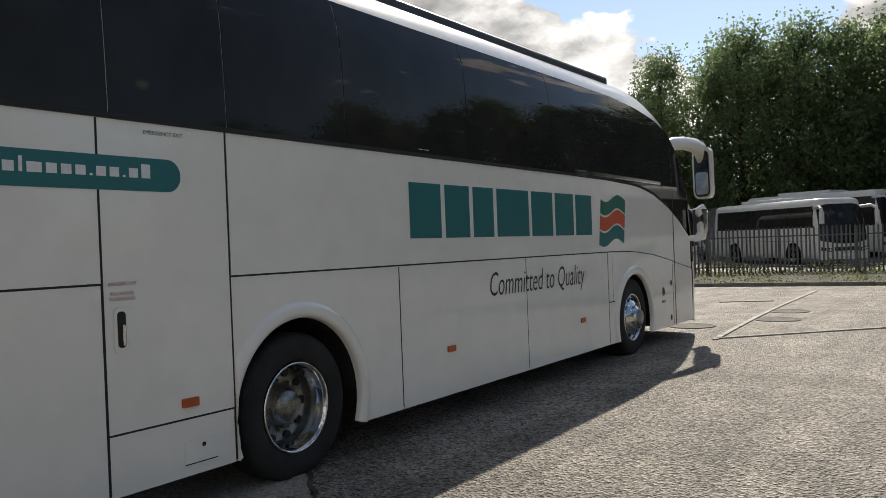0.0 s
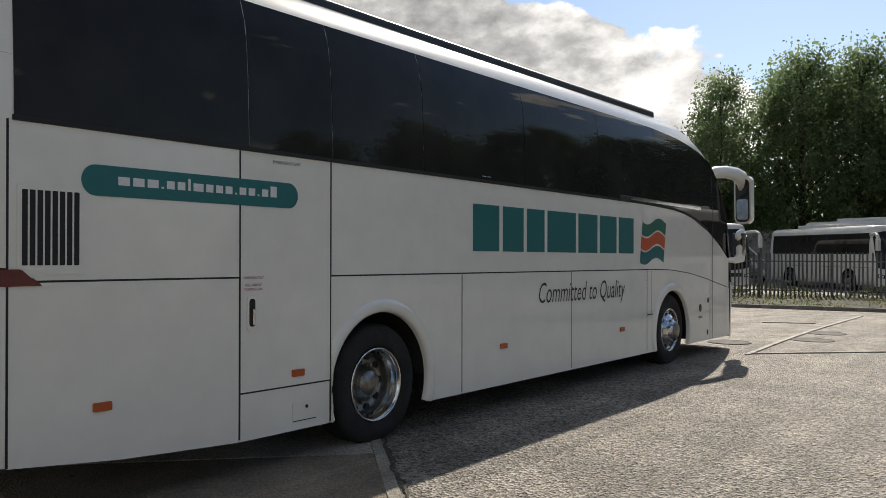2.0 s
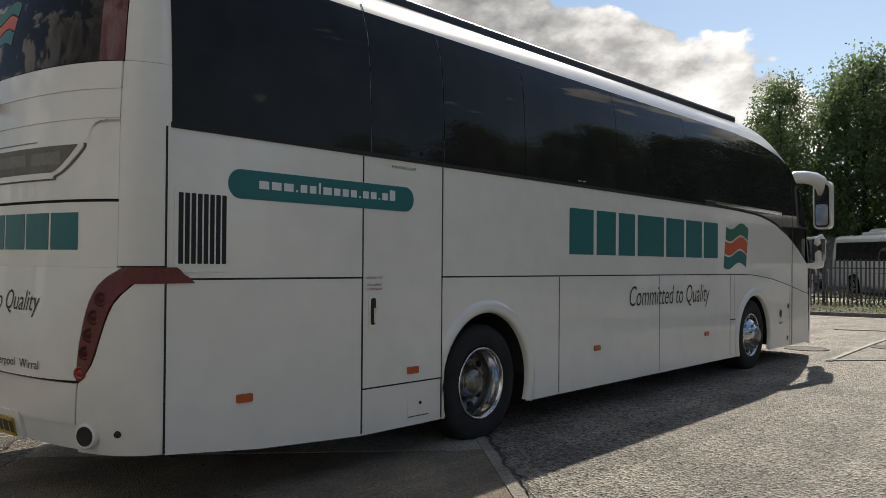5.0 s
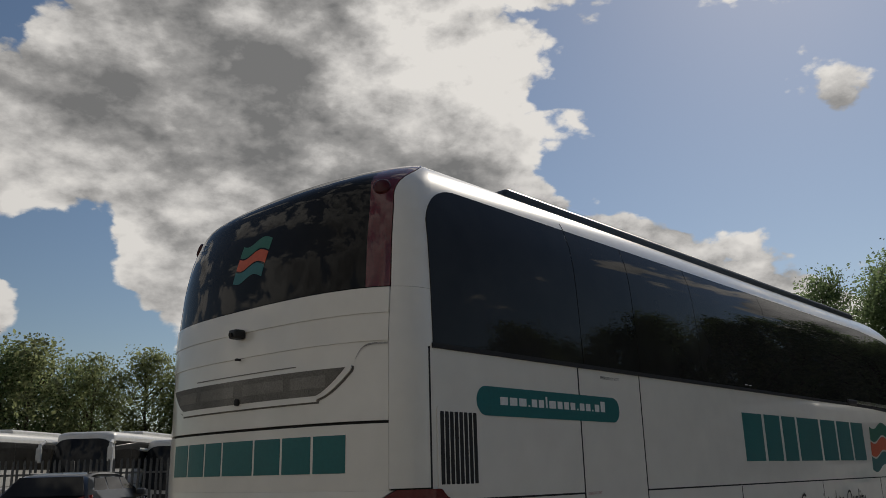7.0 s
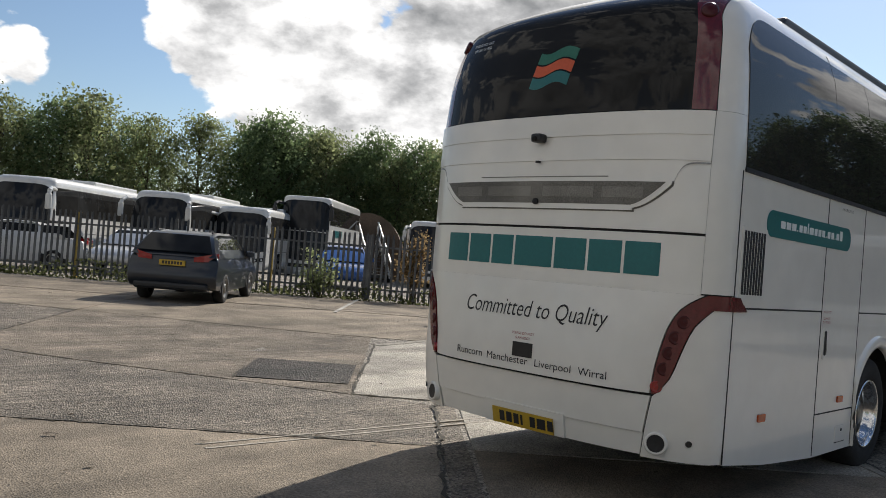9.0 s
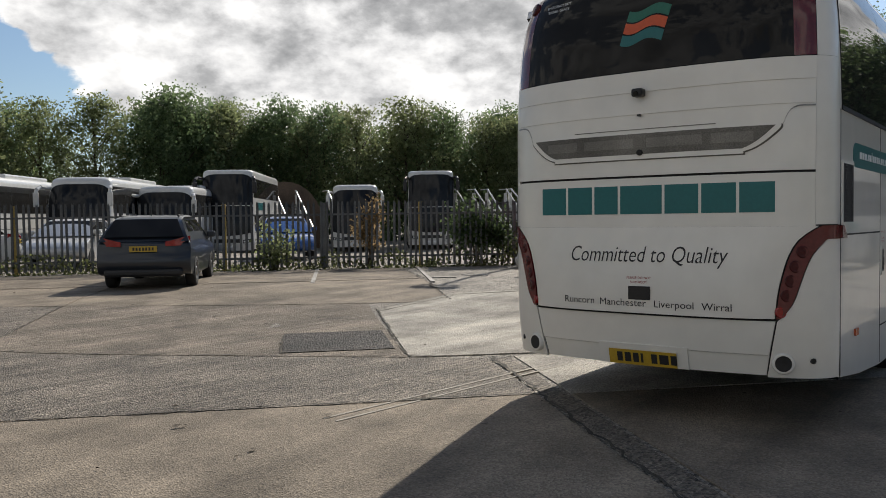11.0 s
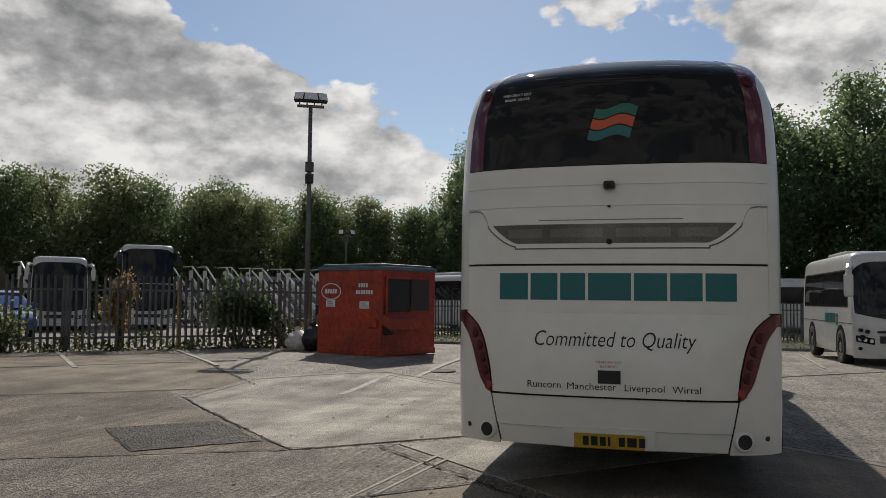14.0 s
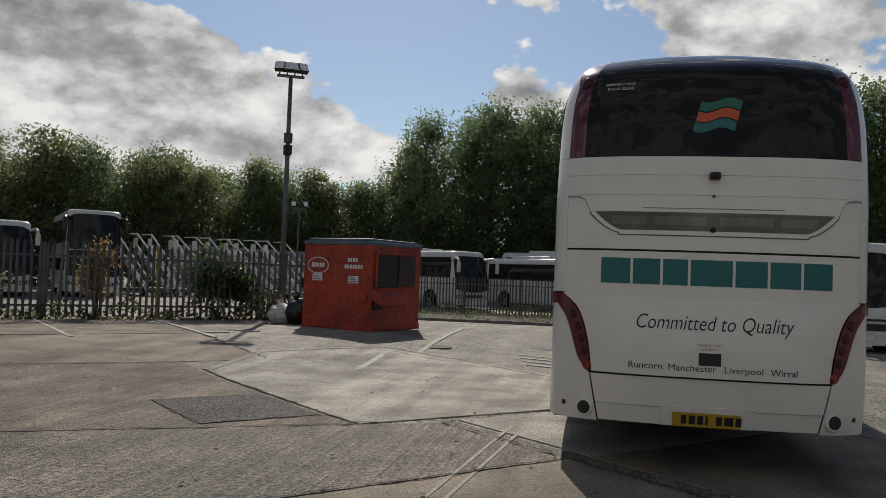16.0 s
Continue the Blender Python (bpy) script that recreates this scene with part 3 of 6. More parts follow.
    # wheels
    def wheel(cx, y, rear):
        m = Matrix.Translation((cx, y + 0.004, 0.468)) @ Matrix.Rotation(math.pi / 2, 4, "X")
        tyre_m = Matrix.Translation((cx, y, 0.474)) @ Matrix.Rotation(math.pi / 2, 4, "X") @ Matrix.Diagonal((0.95, 0.95, 1, 1))
        w = part("wheel", lathe([(0.30, -0.30), (0.44, -0.31), (0.495, -0.27), (0.512, -0.2), (0.512, -0.04), (0.497, -0.008), (0.47, 0.006), (0.42, 0.014), (0.345, 0.010), (0.316, -0.004), (0.31, -0.02)], 56, tyre_m, False, False), TYRE, coach, "black commercial tyre", True)
        if rear:
            prof = [(0.300, 0.006), (0.296, 0.014), (0.286, 0.010), (0.276, -0.02), (0.268, -0.06), (0.250, -0.085), (0.247, -0.12)]
            part("rim_disc", lathe([(0.248, -0.10), (0.244, -0.16), (0.225, -0.175), (0.13, -0.18), (0.125, -0.10), (0.105, -0.07), (0.02, -0.065)], 48, m), ALLOY, w, "dull recessed rim disc", True)
        else:
            prof = [(0.300, 0.004), (0.292, 0.012), (0.280, 0.004), (0.272, -0.03), (0.262, -0.05), (0.235, -0.03), (0.18, 0.045), (0.13, 0.055), (0.12, 0.085), (0.09, 0.10), (0.02, 0.10)]
        rim = part("rim", lathe(prof, 56, m, False, not rear), CHROME, w, "polished alloy rim", True)
        dep = -0.176 if rear else 0.0
        for k in range(10):
            a = 2 * math.pi * (k + 0.5) / 10
            r = 0.165
            part("wheel_nut", tube(bmesh.new(), m @ Vector((r * math.cos(a), r * math.sin(a), dep - 0.02 + (0 if rear else 0.045))), m @ Vector((r * math.cos(a), r * math.sin(a), dep + (0.03 if rear else 0.075))), 0.017, 0.012, 6), ALLOY, w)
        for k in range(10):
            a = 2 * math.pi * k / 10
            r = 0.222 if rear else 0.225
            base = -0.172 if rear else -0.018
            part("rim_hole", tube(bmesh.new(), m @ Vector((r * math.cos(a), r * math.sin(a), base - 0.01)), m @ Vector((r * math.cos(a), r * math.sin(a), base + 0.012)), 0.030, 0.030, 10), BLACK, w)
        hub = [(0.118, -0.18), (0.118, -0.085), (0.10, -0.055), (0.03, -0.05)] if rear else [(0.112, 0.05), (0.112, 0.09), (0.095, 0.112), (0.02, 0.115)]
        part("hub", lathe(hub, 24, m), ALLOY, w, "dull metal hub", True)

    for cx, rear in ((3.20, True), (9.28, False)):
        wheel(cx, -1.218, rear)
        m = Matrix.Translation((cx, 1.205, 0.471)) @ Matrix.Rotation(-math.pi / 2, 4, "X") @ Matrix.Diagonal((0.92, 0.92, 1, 1))
        part("wheel", lathe([(0.30, -0.30), (0.44, -0.31), (0.512, -0.2), (0.512, -0.04), (0.47, 0.006), (0.345, 0.010), (0.30, -0.004), (0.02, -0.05)], 40, m), TYRE, coach, "black commercial tyre", True)

    # flank details
    def plate_on(name, outline, material, parent=coach, label="", out=0.004, depth=0.006):
        return part(name, slab(outline, lambda a, b, o: side(a, b, o + out), depth), material, parent, label)

    plate_on("air_vent", round_outline(0.285, 0.665, 1.425, 1.915, 0.02), WHITE, label="white frame of the louvred air vent", out=0.006)
    for k in range(8):
        x = 0.310 + 0.0415 * k
        plate_on("vent_slot", round_outline(x, x + 0.030, 1.475, 1.885, 0.004, 2), SEAM, out=0.008, depth=0.003)
    band = plate_on("name_band", round_outline(0.645, 2.285, 1.875, 2.055, 0.088, 10), TEAL, label="teal rounded band with pale lettering", out=0.0035, depth=0.003)
    # unreadable-as-name lettering: plain pale bars
    x = 0.87
    for wd, hh in ((0.075, 0.05), (0.075, 0.05), (0.075, 0.05), (0.016, 0.012), (0.055, 0.05), (0.055, 0.05), (0.018, 0.075), (0.075, 0.05), (0.055, 0.05), (0.055, 0.05), (0.055, 0.05), (0.016, 0.012), (0.055, 0.05), (0.055, 0.05), (0.016, 0.012), (0.055, 0.05), (0.055, 0.075)):
        plate_on("name_bar", [(x, 1.945), (x + wd, 1.945), (x + wd, 1.945 + hh), (x, 1.945 + hh)], PALE, band, out=0.006, depth=0.002)
        x += wd + 0.022
    # large name on the flank: one plain upright block for each letter
    x = 4.47
    for wd in (0.44, 0.38, 0.35, 0.62, 0.46, 0.44, 0.42):
        plate_on("name_block", [(x, 1.592), (x + wd, 1.592), (x + wd, 2.035), (x, 2.035)], TEAL, label="teal block of the large name", out=0.0035, depth=0.003)
        x += wd + 0.065

    def flag(name, fn, a0, a1, b0, b1, lean, parent=coach):
        ob = None
        for k, material in enumerate((TEAL, ORANGE, GREEN)):
            z0 = b0 + (b1 - b0) * (k + 0.03) / 3.0
            z1 = b0 + (b1 - b0) * (k + 0.90) / 3.0
            wave = lambda u: 0.085 * (b1 - b0) * math.sin(u * 2 * math.pi + 0.4)
            f_ = lambda u, t, o: fn(a0 + (a1 - a0) * u + lean * ((z0 + (z1 - z0) * t - b0) / (b1 - b0)), z0 + (z1 - z0) * t - wave(u), o)
            data = sheet(f_, lin(0, 1, 14), lin(0, 1, 3), 0.002)
            ob = part(name, data, material, parent, ("wavy teal stripe", "wavy orange stripe", "wavy green stripe")[k])

    flag("flag_stripe", lambda a, b, o: side(a, b, o + 0.004), 8.16, 8.92, 1.49, 2.04, 0.09)
    part("slogan", words("Committed to Quality", lambda a, b: side(5.66 + a, 0.985 + b, 0.004), 2.06, 0.285, 0.25, -0.005), INK, coach, "black italic slogan")
    part("exit_lettering", words("EMERGENCY EXIT", lambda a, b: side(2.05 + a, 2.185 + b, 0.004), 0.26, 0.022), INK, coach, "small black lettering")
    part("exit_lettering", words("EMERGENCY EXIT", lambda a, b: side(1.80 + a, 1.375 + b, 0.004), 0.17, 0.018), REDINK, exit_, "small red lettering")
    part("exit_lettering", words("PULL HANDLE", lambda a, b: side(1.81 + a, 1.325 + b, 0.004), 0.14, 0.018), REDINK, exit_, "small red lettering")
    part("exit_lettering", words("TO OPEN DOOR", lambda a, b: side(1.80 + a, 1.296 + b, 0.004), 0.16, 0.018), REDINK, exit_, "small red lettering")
    for x in (4.62, 4.70):
        plate_on("window_bars", [(x, 2.30), (x + 0.06, 2.30), (x + 0.06, 2.306), (x, 2.306)], PALE, out=0.008, depth=0.002)
    hd = plate_on("door_handle", round_outline(1.825, 1.965, 1.02, 1.262, 0.03), WHITE, exit_, "recessed handle plate", out=0.008, depth=0.01)
    plate_on("handle_recess", round_outline(1.842, 1.892, 1.05, 1.24, 0.02), SEAM, hd, out=0.010, depth=0.003)
    plate_on("handle_lever", round_outline(1.868, 1.886, 1.06, 1.17, 0.006), CHROME, hd, out=0.016, depth=0.006)
    for x, z in ((0.775, 0.655), (2.29, 0.69), (4.99, 0.665), (7.64, 0.655)):
        mk = plate_on("side_marker", round_outline(x - 0.058, x + 0.058, z - 0.026, z + 0.026, 0.01), AMBER, label="amber side marker lamp", out=0.012, depth=0.014)
    fl = plate_on("lock_cover", round_outline(2.24, 2.47, 0.345, 0.475, 0.015), WHITE, label="small locked cover", out=0.005, depth=0.007)
    plate_on("lock_cover_edge", [(2.24, 0.338), (2.47, 0.338), (2.47, 0.344), (2.24, 0.344)], SEAM, fl, out=0.004, depth=0.003)
    plate_on("lock", round_outline(2.36, 2.385, 0.425, 0.45, 0.012), SEAM, fl, out=0.009, depth=0.004)
    for x, z, r in ((10.30, 0.80, 0.045), (10.63, 0.90, 0.03), (10.60, 0.42, 0.03)):
        plate_on("jack_cap", [(x + r * math.cos(a), z + r * 1.3 * math.sin(a)) for a in lin(0, 2 * math.pi * 11 / 12, 12)], BLACK, out=0.006)
    plate_on("small_badge", round_outline(10.24, 10.38, 0.645, 0.68, 0.005), ALLOY, out=0.005)
    part("front_seam", sheet(lambda u, t, o: side(10.79 + 0.012 * u, 0.31 + 2.5 * t, o + 0.0065), [0, 1], lin(0, 1, 20), 0.004), SEAM, coach)

    # black rubber seals in the panel joints
    for x, z0, z1, w_ in ((0.236, 0.40, 2.255, 0.013), (1.767, 0.29, 2.245, 0.013), (2.621, 0.29, 2.245, 0.011), (4.301, 0.30, 1.375, 0.010), (6.359, 0.31, 1.375, 0.008), (8.390, 0.32, 1.375, 0.007), (8.528, 0.79, 1.37, 0.007), (10.711, 0.32, 1.20, 0.009)):
        plate_on("seal", [(x - w_ / 2, z0), (x + w_ / 2, z0), (x + w_ / 2, z1), (x - w_ / 2, z1)], SEAM, out=0.0015, depth=0.004)
    for x0, x1 in ((0.24, 1.76), (2.63, 8.5)):
        plate_on("seal", [(x0, mid(x0) - 0.006), (x1, mid(x1) - 0.006), (x1, mid(x1) + 0.006), (x0, mid(x0) + 0.006)], SEAM, out=0.0012, depth=0.004)
    plate_on("seal", [(1.77, 0.594), (2.615, 0.594), (2.615, 0.605), (1.77, 0.605)], SEAM, out=0.0012, depth=0.004)
    # roof fairing rails
    for y in (-0.90, 0.90):
        bm = box(1.28, 9.3, y - 0.085, y + 0.085, 3.44, 3.595, 0.035, 3)
        for v in bm.verts:
            if v.co.x < 2:
                v.co.x += 0.12 * (v.co.z - 3.44) / 0.125
            v.co.z -= SAG * v.co.x * 0.75 - 0.004 * max(0, 4.5 - abs(v.co.x - 5.3))
        part("roof_rail", bm, BLACK, coach, "long black roof fairing")
    bm = box(3.6, 6.6, -0.62, 0.62, 3.44, 3.58, 0.05, 3)
    part("roof_unit", bm, WHITE, coach, "flat roof air unit")
    plate_on("cantrail_joint", [(1.855, 3.295), (1.862, 3.295), (1.862, 3.37), (1.855, 3.37)], SEAM, out=0.004, depth=0.004)

    # tail panels
    def inn(z):
        return soft(z, (0.80, 1.0, 1.2, 1.28, 1.34, 1.39, 1.43, 1.455, 1.52), (0.935, 0.955, 1.0, 1.03, 1.06, 1.10, 1.15, 1.21, 1.30))

    def outr(z):
        return soft(z, (0.80, 0.86, 0.92, 1.0, 1.2, 1.29, 1.345, 1.365), (0.945, 1.01, 1.045, 1.066, 1.125, 1.165, 1.21, 1.255))

    def lean_out(z):
        return 0.032 * min(1.0, (1.45 - z) / 0.45)

    def corner_in(z):
        return float(np.interp(z, (0.40, 0.795), (0.865, 0.94)))

    lid = part("boot_lid", sheet(lambda a, z, o: rear_y((inn(z) - 0.008) * (1 - 2 * a), z, o + lean_out(z) * (1 - abs(1 - 2 * a) ** 8)), lin(0, 1, 36), lin(0.815, 1.45, 14), 0.02), WHITE, coach, "white boot lid", True)
    part("boot_lid_top", rear_sheet(1.165, -1.165, 1.4505, 1.815, 6, 36), WHITE, lid, "", True)
    part("grille_panel", rear_sheet(1.165, -1.165, 1.832, 2.282, 10, 36), WHITE, coach, "white panel round the rear grille", True)
    part("upper_tail_panel", rear_sheet(1.165, -1.165, 2.2825, 2.445, 6, 36, out=0.006), WHITE, coach, "stepped white panel under the rear window", True)
    part("upper_tail_panel", rear_sheet(1.165, -1.165, 2.4455, 2.597, 6, 36, out=0.012), WHITE, coach, "stepped white panel under the rear window", True)
    part("rear_bumper", rear_sheet(lambda z: corner_in(z) - 0.006, lambda z: -corner_in(z) + 0.006, 0.56, 0.797, 6, 30), WHITE, coach, "white rear bumper", True)
    part("bumper_lip", rear_sheet(lambda z: corner_in(z) - 0.006, lambda z: -corner_in(z) + 0.006, 0.412, 0.556, 5, 30, out=-0.012, depth=0.08), WHITE, coach, "recessed lower bumper lip", True)
    for sg in (1, -1):
        def corner(a, z, o, sg=sg):
            l = outr(z) + 0.004 if z > 0.805 else corner_in(z) + 0.006
            return rear_y(sg * (l + (HALF - l) * a), z, o)
        part("tail_corner", sheet(lambda a, z, o: corner(math.sin(a * math.pi / 2), z, o), lin(0, 1, 14), lin(0.40, 1.362, 18), 0.02), WHITE, coach, "white rounded tail corner", True)
        part("tail_pillar", sheet(lambda a, z, o: rear_y(sg * (1.1665 + (hw(z) - 1.1665) * math.sin(a * math.pi / 2)), z, o), lin(0, 1, 10), lin(1.46, 2.60, 10), 0.02), WHITE, coach, "white rear corner pillar", True)
        part("tail_pillar", sheet(lambda a, z, o: rear_s(sg * (0.925 + swing(z) + (0.075 - swing(z)) * math.sin(a * math.pi / 2)), z, o), lin(0, 1, 8), lin(2.602, ZT - 0.002, 26), 0.01), WHITE, coach, "white rear corner pillar", True)
        band_ = part("window_lamp_strip", sheet(lambda a, z, o: rear_s(sg * (0.822 + (0.100 + swing(z)) * a), z, o + 0.003), lin(0, 1, 8), lin(2.605, ZT - 0.005, 26), 0.02), MAROON, coach, "maroon strip beside the rear window", True)
        c, nrm = rear_s(sg * 0.875, 3.26), Vector((-1, sg * 0.7, 0.45)).normalized()
        mm = Matrix.Translation(c) @ nrm.to_track_quat("Z", "Y").to_matrix().to_4x4()
        part("high_lamp", lathe([(0.055, -0.02), (0.055, 0.012), (0.045, 0.02), (0.01, 0.022)], 20, mm), LENS, band_, "round dark red lamp", True)
        lamp = part("tail_lamp", sheet(lambda a, z, o: rear_y(sg * (inn(z) + 0.004 + (outr(z) - inn(z) - 0.006) * a), z, o + 0.008), lin(0, 1, 6), lin(0.815, 1.36, 18), 0.03), MAROON, coach, "curved maroon tail lamp cluster", True)
        # upper return of the lamp round the corner and along the flank

        def ret(u, t, o, sg=sg):
            z0, z1 = 1.3605, 1.452 - 0.05 * sstep(0.75, 1.0, u)
            z = z0 + (z1 - z0) * t
            if u < 0.6:
                st = inn(z) + 0.006
                return rear_y(sg * (st + (HALF - st) * math.sin(u / 0.6 * math.pi / 2)), z, o + 0.008)
            x = 0.25 + (u - 0.6) / 0.4 * (0.17 - 0.05 * t)
            return Vector((x, sg * (HALF + o + 0.012), z))
        part("lamp_return", sheet(ret, lin(0, 1, 26), lin(0, 1, 5), 0.02), MAROON, lamp, "lamp arm wrapping round to the flank", True)
        for z, material, r in ((0.86, LAMPRED, 0.038), (0.975, LENS, 0.042), (1.075, LENS, 0.042), (1.175, LENS, 0.042), (1.275, LENS, 0.042)):
            yy = sg * (inn(z) + outr(z)) / 2
            p = rear_y(yy, z, 0.008)
            nn = Vector((-1, sg * 0.75, 0)).normalized()
            mm = Matrix.Translation(p) @ nn.to_track_quat("Z", "Y").to_matrix().to_4x4()
            part("lamp_lens", lathe([(r, -0.025), (r, 0.001), (r * 0.85, 0.004), (r * 0.72, 0.001), (r * 0.3, 0.004), (0.004, 0.005)], 18, mm), material, lamp, "round lamp lens", True)
        # exhaust or towing eye in a round collar
        p = rear_y(sg * 0.975, 0.505, 0.012)
        mm = Matrix.Translation(p) @ Vector((-1, sg * 0.40, 0)).normalized().to_track_quat("Z", "Y").to_matrix().to_4x4()
        col = part("tow_collar", lathe([(0.076, -0.06), (0.073, 0.010), (0.064, 0.018), (0.054, 0.012)], 22, mm), WHITE, coach, "raised round collar", True)
        part("tow_hole", lathe([(0.056, -0.02), (0.055, 0.016), (0.004, 0.014)], 18, mm), BLACK, col, "dark round opening")
        p = rear_y(sg * 1.15, 0.525, 0.003)
        mm = Matrix.Translation(p) @ Vector((-1, sg * 1.2, 0)).normalized().to_track_quat("Z", "Y").to_matrix().to_4x4()
        part("sensor", lathe([(0.02, -0.01), (0.02, 0.004), (0.004, 0.005)], 12, mm), BLACK, coach, "black round sensor")
    part("rear_window", sheet(lambda s, z, o: rear_s(s, z, o + 0.002), [math.sin(math.pi / 2 * t) for t in lin(-0.62, 0.62, 31)], lin(2.605, ZT, 28), 0.02), GLASS, coach, "dark rear window curving into the roof", True)
    # grille
    zt, zb = 2.140, 1.985

    def gw(z):
        t = min(1.0, max(0.0, (z - zb) / (zt - zb)))
        return 0.70 + 0.235 * t ** 0.62

    # grey sheet paints the shadow of the raised surround on the panel
    part("grille_painted_shadow", rear_sheet(lambda z: gw(z + 0.02) + 0.044, lambda z: -gw(z + 0.02) - 0.044, zb - 0.040, zt + 0.006, 14, 36, out=0.004, depth=0.006), GRILLE, coach, "grey sheet painted as the shadow round the grille surround", True)
    part("grille_surround", rear_sheet(lambda z: gw(z + 0.014) + 0.034, lambda z: -gw(z + 0.014) - 0.034, zb - 0.031, zt + 0.010, 14, 36, out=0.013), WHITE, coach, "white raised grille surround", True)
    # the crease is a flat grey strip, its shade put into the colour
    part("grille_brow", rear_sheet(0.55, -0.55, zt + 0.030, zt + 0.036, 2, 30, out=0.004, depth=0.004), GRILLE2, coach, "thin grey strip painted as the shade of a crease over the grille")
    part("rear_grille", rear_sheet(lambda z: gw(z), lambda z: -gw(z), zb + 0.004, zt, 14, 36, out=0.015, depth=0.006), GRILLE, coach, "grey mesh rear grille", True)
    for y0, y1 in ((0.80, 0.52), (0.46, 0.05), (-0.05, -0.46), (-0.52, -0.80)):
        part("grille_opening", rear_sheet(y0, y1, 2.035, 2.105, 3, 6, out=0.0165, depth=0.003), GRILLE2, coach, "paler block behind the mesh")
    pr = rear_y(0, 2.00, 0.02)
    part("grille_lock", lathe([(0.022, -0.02), (0.022, 0.01), (0.004, 0.014)], 14, Matrix.Translation(pr) @ Vector((-1, 0, 0)).to_track_quat("Z", "Y").to_matrix().to_4x4()), SEAM, coach, "small round lock")
    for sg in (1, -1):
        # swage line sweeping from the corner towards the grille, its shade painted as a grey strip
        pts = [(1.165, 2.272), (1.10, 2.272), (1.065, 2.268), (1.04, 2.258), (1.02, 2.240), (1.005, 2.215), (0.992, 2.185), (0.982, 2.155), (0.970, 2.125)]
        v, f = [], []
        for y, z in pts:
            v += [rear_y(sg * y, z, 0.004), rear_y(sg * (y - 0.002), z - 0.011, 0.006)]
        f = [(2 * k, 2 * k + 1, 2 * k + 3, 2 * k + 2) for k in range(len(pts) - 1)]
        part("swage_line", (v, f), ALLOY, coach)
    # number plate with plain bars, its housing and lamps
    ph = part("plate_housing", rear_sheet(0.36, -0.34, 0.412, 0.575, 4, 10, out=0.008, depth=0.05), WHITE, coach, "number plate recess")
    pl = part("number_plate", rear_sheet(0.272, -0.258, 0.414, 0.528, 3, 8, out=0.022, depth=0.012), YELLOW, ph, "yellow number plate")
    y = 0.205
    for wd in (0.045, 0.05, 0.045, 0.018, 0.0, 0.045, 0.07, 0.045):
        if wd:
            part("plate_bar", rear_sheet(y, y - wd, 0.436, 0.508, 2, 2, out=0.024, depth=0.002), INK, pl)
        y -= (wd or 0.03) + 0.017
    # big name on the tail: one block per letter
    y = 0.872
    for wd in (0.235, 0.215, 0.195, 0.325, 0.245, 0.235, 0.225):
        part("name_block", rear_sheet(y, y - wd, 1.548, 1.758, 3, 5, out=0.003, depth=0.002), TEAL, coach, "teal block of the tail name")
        y -= wd + 0.0215
    part("slogan", words("Committed to Quality", lambda a, b: rear_y(0.575 - a, 1.155 + b, 0.003 + lean_out(1.155 + b)), 1.215, 0.155, 0.25, -0.005), INK, coach, "black italic slogan")
    for town, y0, wd, zz, hh in (("Runcorn", 0.63, 0.262, 0.869, 0.052), ("Manchester", 0.318, 0.372, 0.865, 0.052), ("Liverpool", -0.115, 0.292, 0.848, 0.066), ("Wirral", -0.462, 0.205, 0.860, 0.052)):
        part("town_name", words(town, lambda a, b: rear_y(y0 - a, zz + b, 0.003 + lean_out(zz + b)), wd, hh), INK, coach, "dark town name")
    part("boot_lettering", words("PLEASE DO NOT", lambda a, b: rear_y(0.10 - a, 1.068 + b, 0.003 + lean_out(1.068 + b)), 0.19, 0.018), REDINK, coach, "small red lettering")
    part("boot_lettering", words("SLAM BOOT", lambda a, b: rear_y(0.07 - a, 1.036 + b, 0.003 + lean_out(1.036 + b)), 0.13, 0.018), REDINK, coach, "small red lettering")
    part("boot_handle", rear_sheet(0.085, -0.085, 0.915, 1.015, 4, 6, out=0.038, depth=0.02), BLACK, coach, "black recessed boot handle")
    part("exit_lettering", words("EMERGENCY EXIT", lambda a, b: rear_y(0.875 - a, 3.215 + b, 0.004), 0.24, 0.022), PALE, coach, "small white lettering")
    part("exit_lettering", words("BREAK GLASS", lambda a, b: rear_y(0.86 - a, 3.175 + b, 0.004), 0.21, 0.022), PALE, coach, "small white lettering")
    flag("flag_stripe", lambda a, b, o: rear_y(-a, b, o + 0.004), -0.175, 0.15, 2.815, 3.08, 0.07)
    cb = part("reversing_camera", box(-0.275, -0.19, -0.045, 0.04, 2.405, 2.465, 0.015), BLACK, coach, "black reversing camera")
    part("camera_lens", tube(bmesh.new(), (-0.285, 0, 2.425), (-0.262, 0, 2.43), 0.016, 0.018, 12), GLASS, cb)
    part("washer_jet", box(-0.235, -0.20, -0.012, 0.012, 2.265, 2.28, 0.003), BLACK, coach)

    # mirrors on the offside
    def bent(pts, radii, n=10):
        v, f = [], []
        P = [Vector(p) for p in pts]
        for k, p in enumerate(P):
            d = (P[min(k + 1, len(P) - 1)] - P[max(k - 1, 0)]).normalized()
            q = d.to_track_quat("Z", "Y").to_matrix()
            ra, rb = radii[k]
            for j in range(n):
                a = 2 * math.pi * j / n
                v.append(p + q @ Vector((ra * math.cos(a), rb * math.sin(a), 0)))
        for k in range(len(P) - 1):
            for j in range(n):
                f.append((k * n + j, k * n + (j + 1) % n, (k + 1) * n + (j + 1) % n, (k + 1) * n + j))
        f += [tuple(range(n - 1, -1, -1)), tuple(range((len(P) - 1) * n, len(P) * n))]
        return v, f

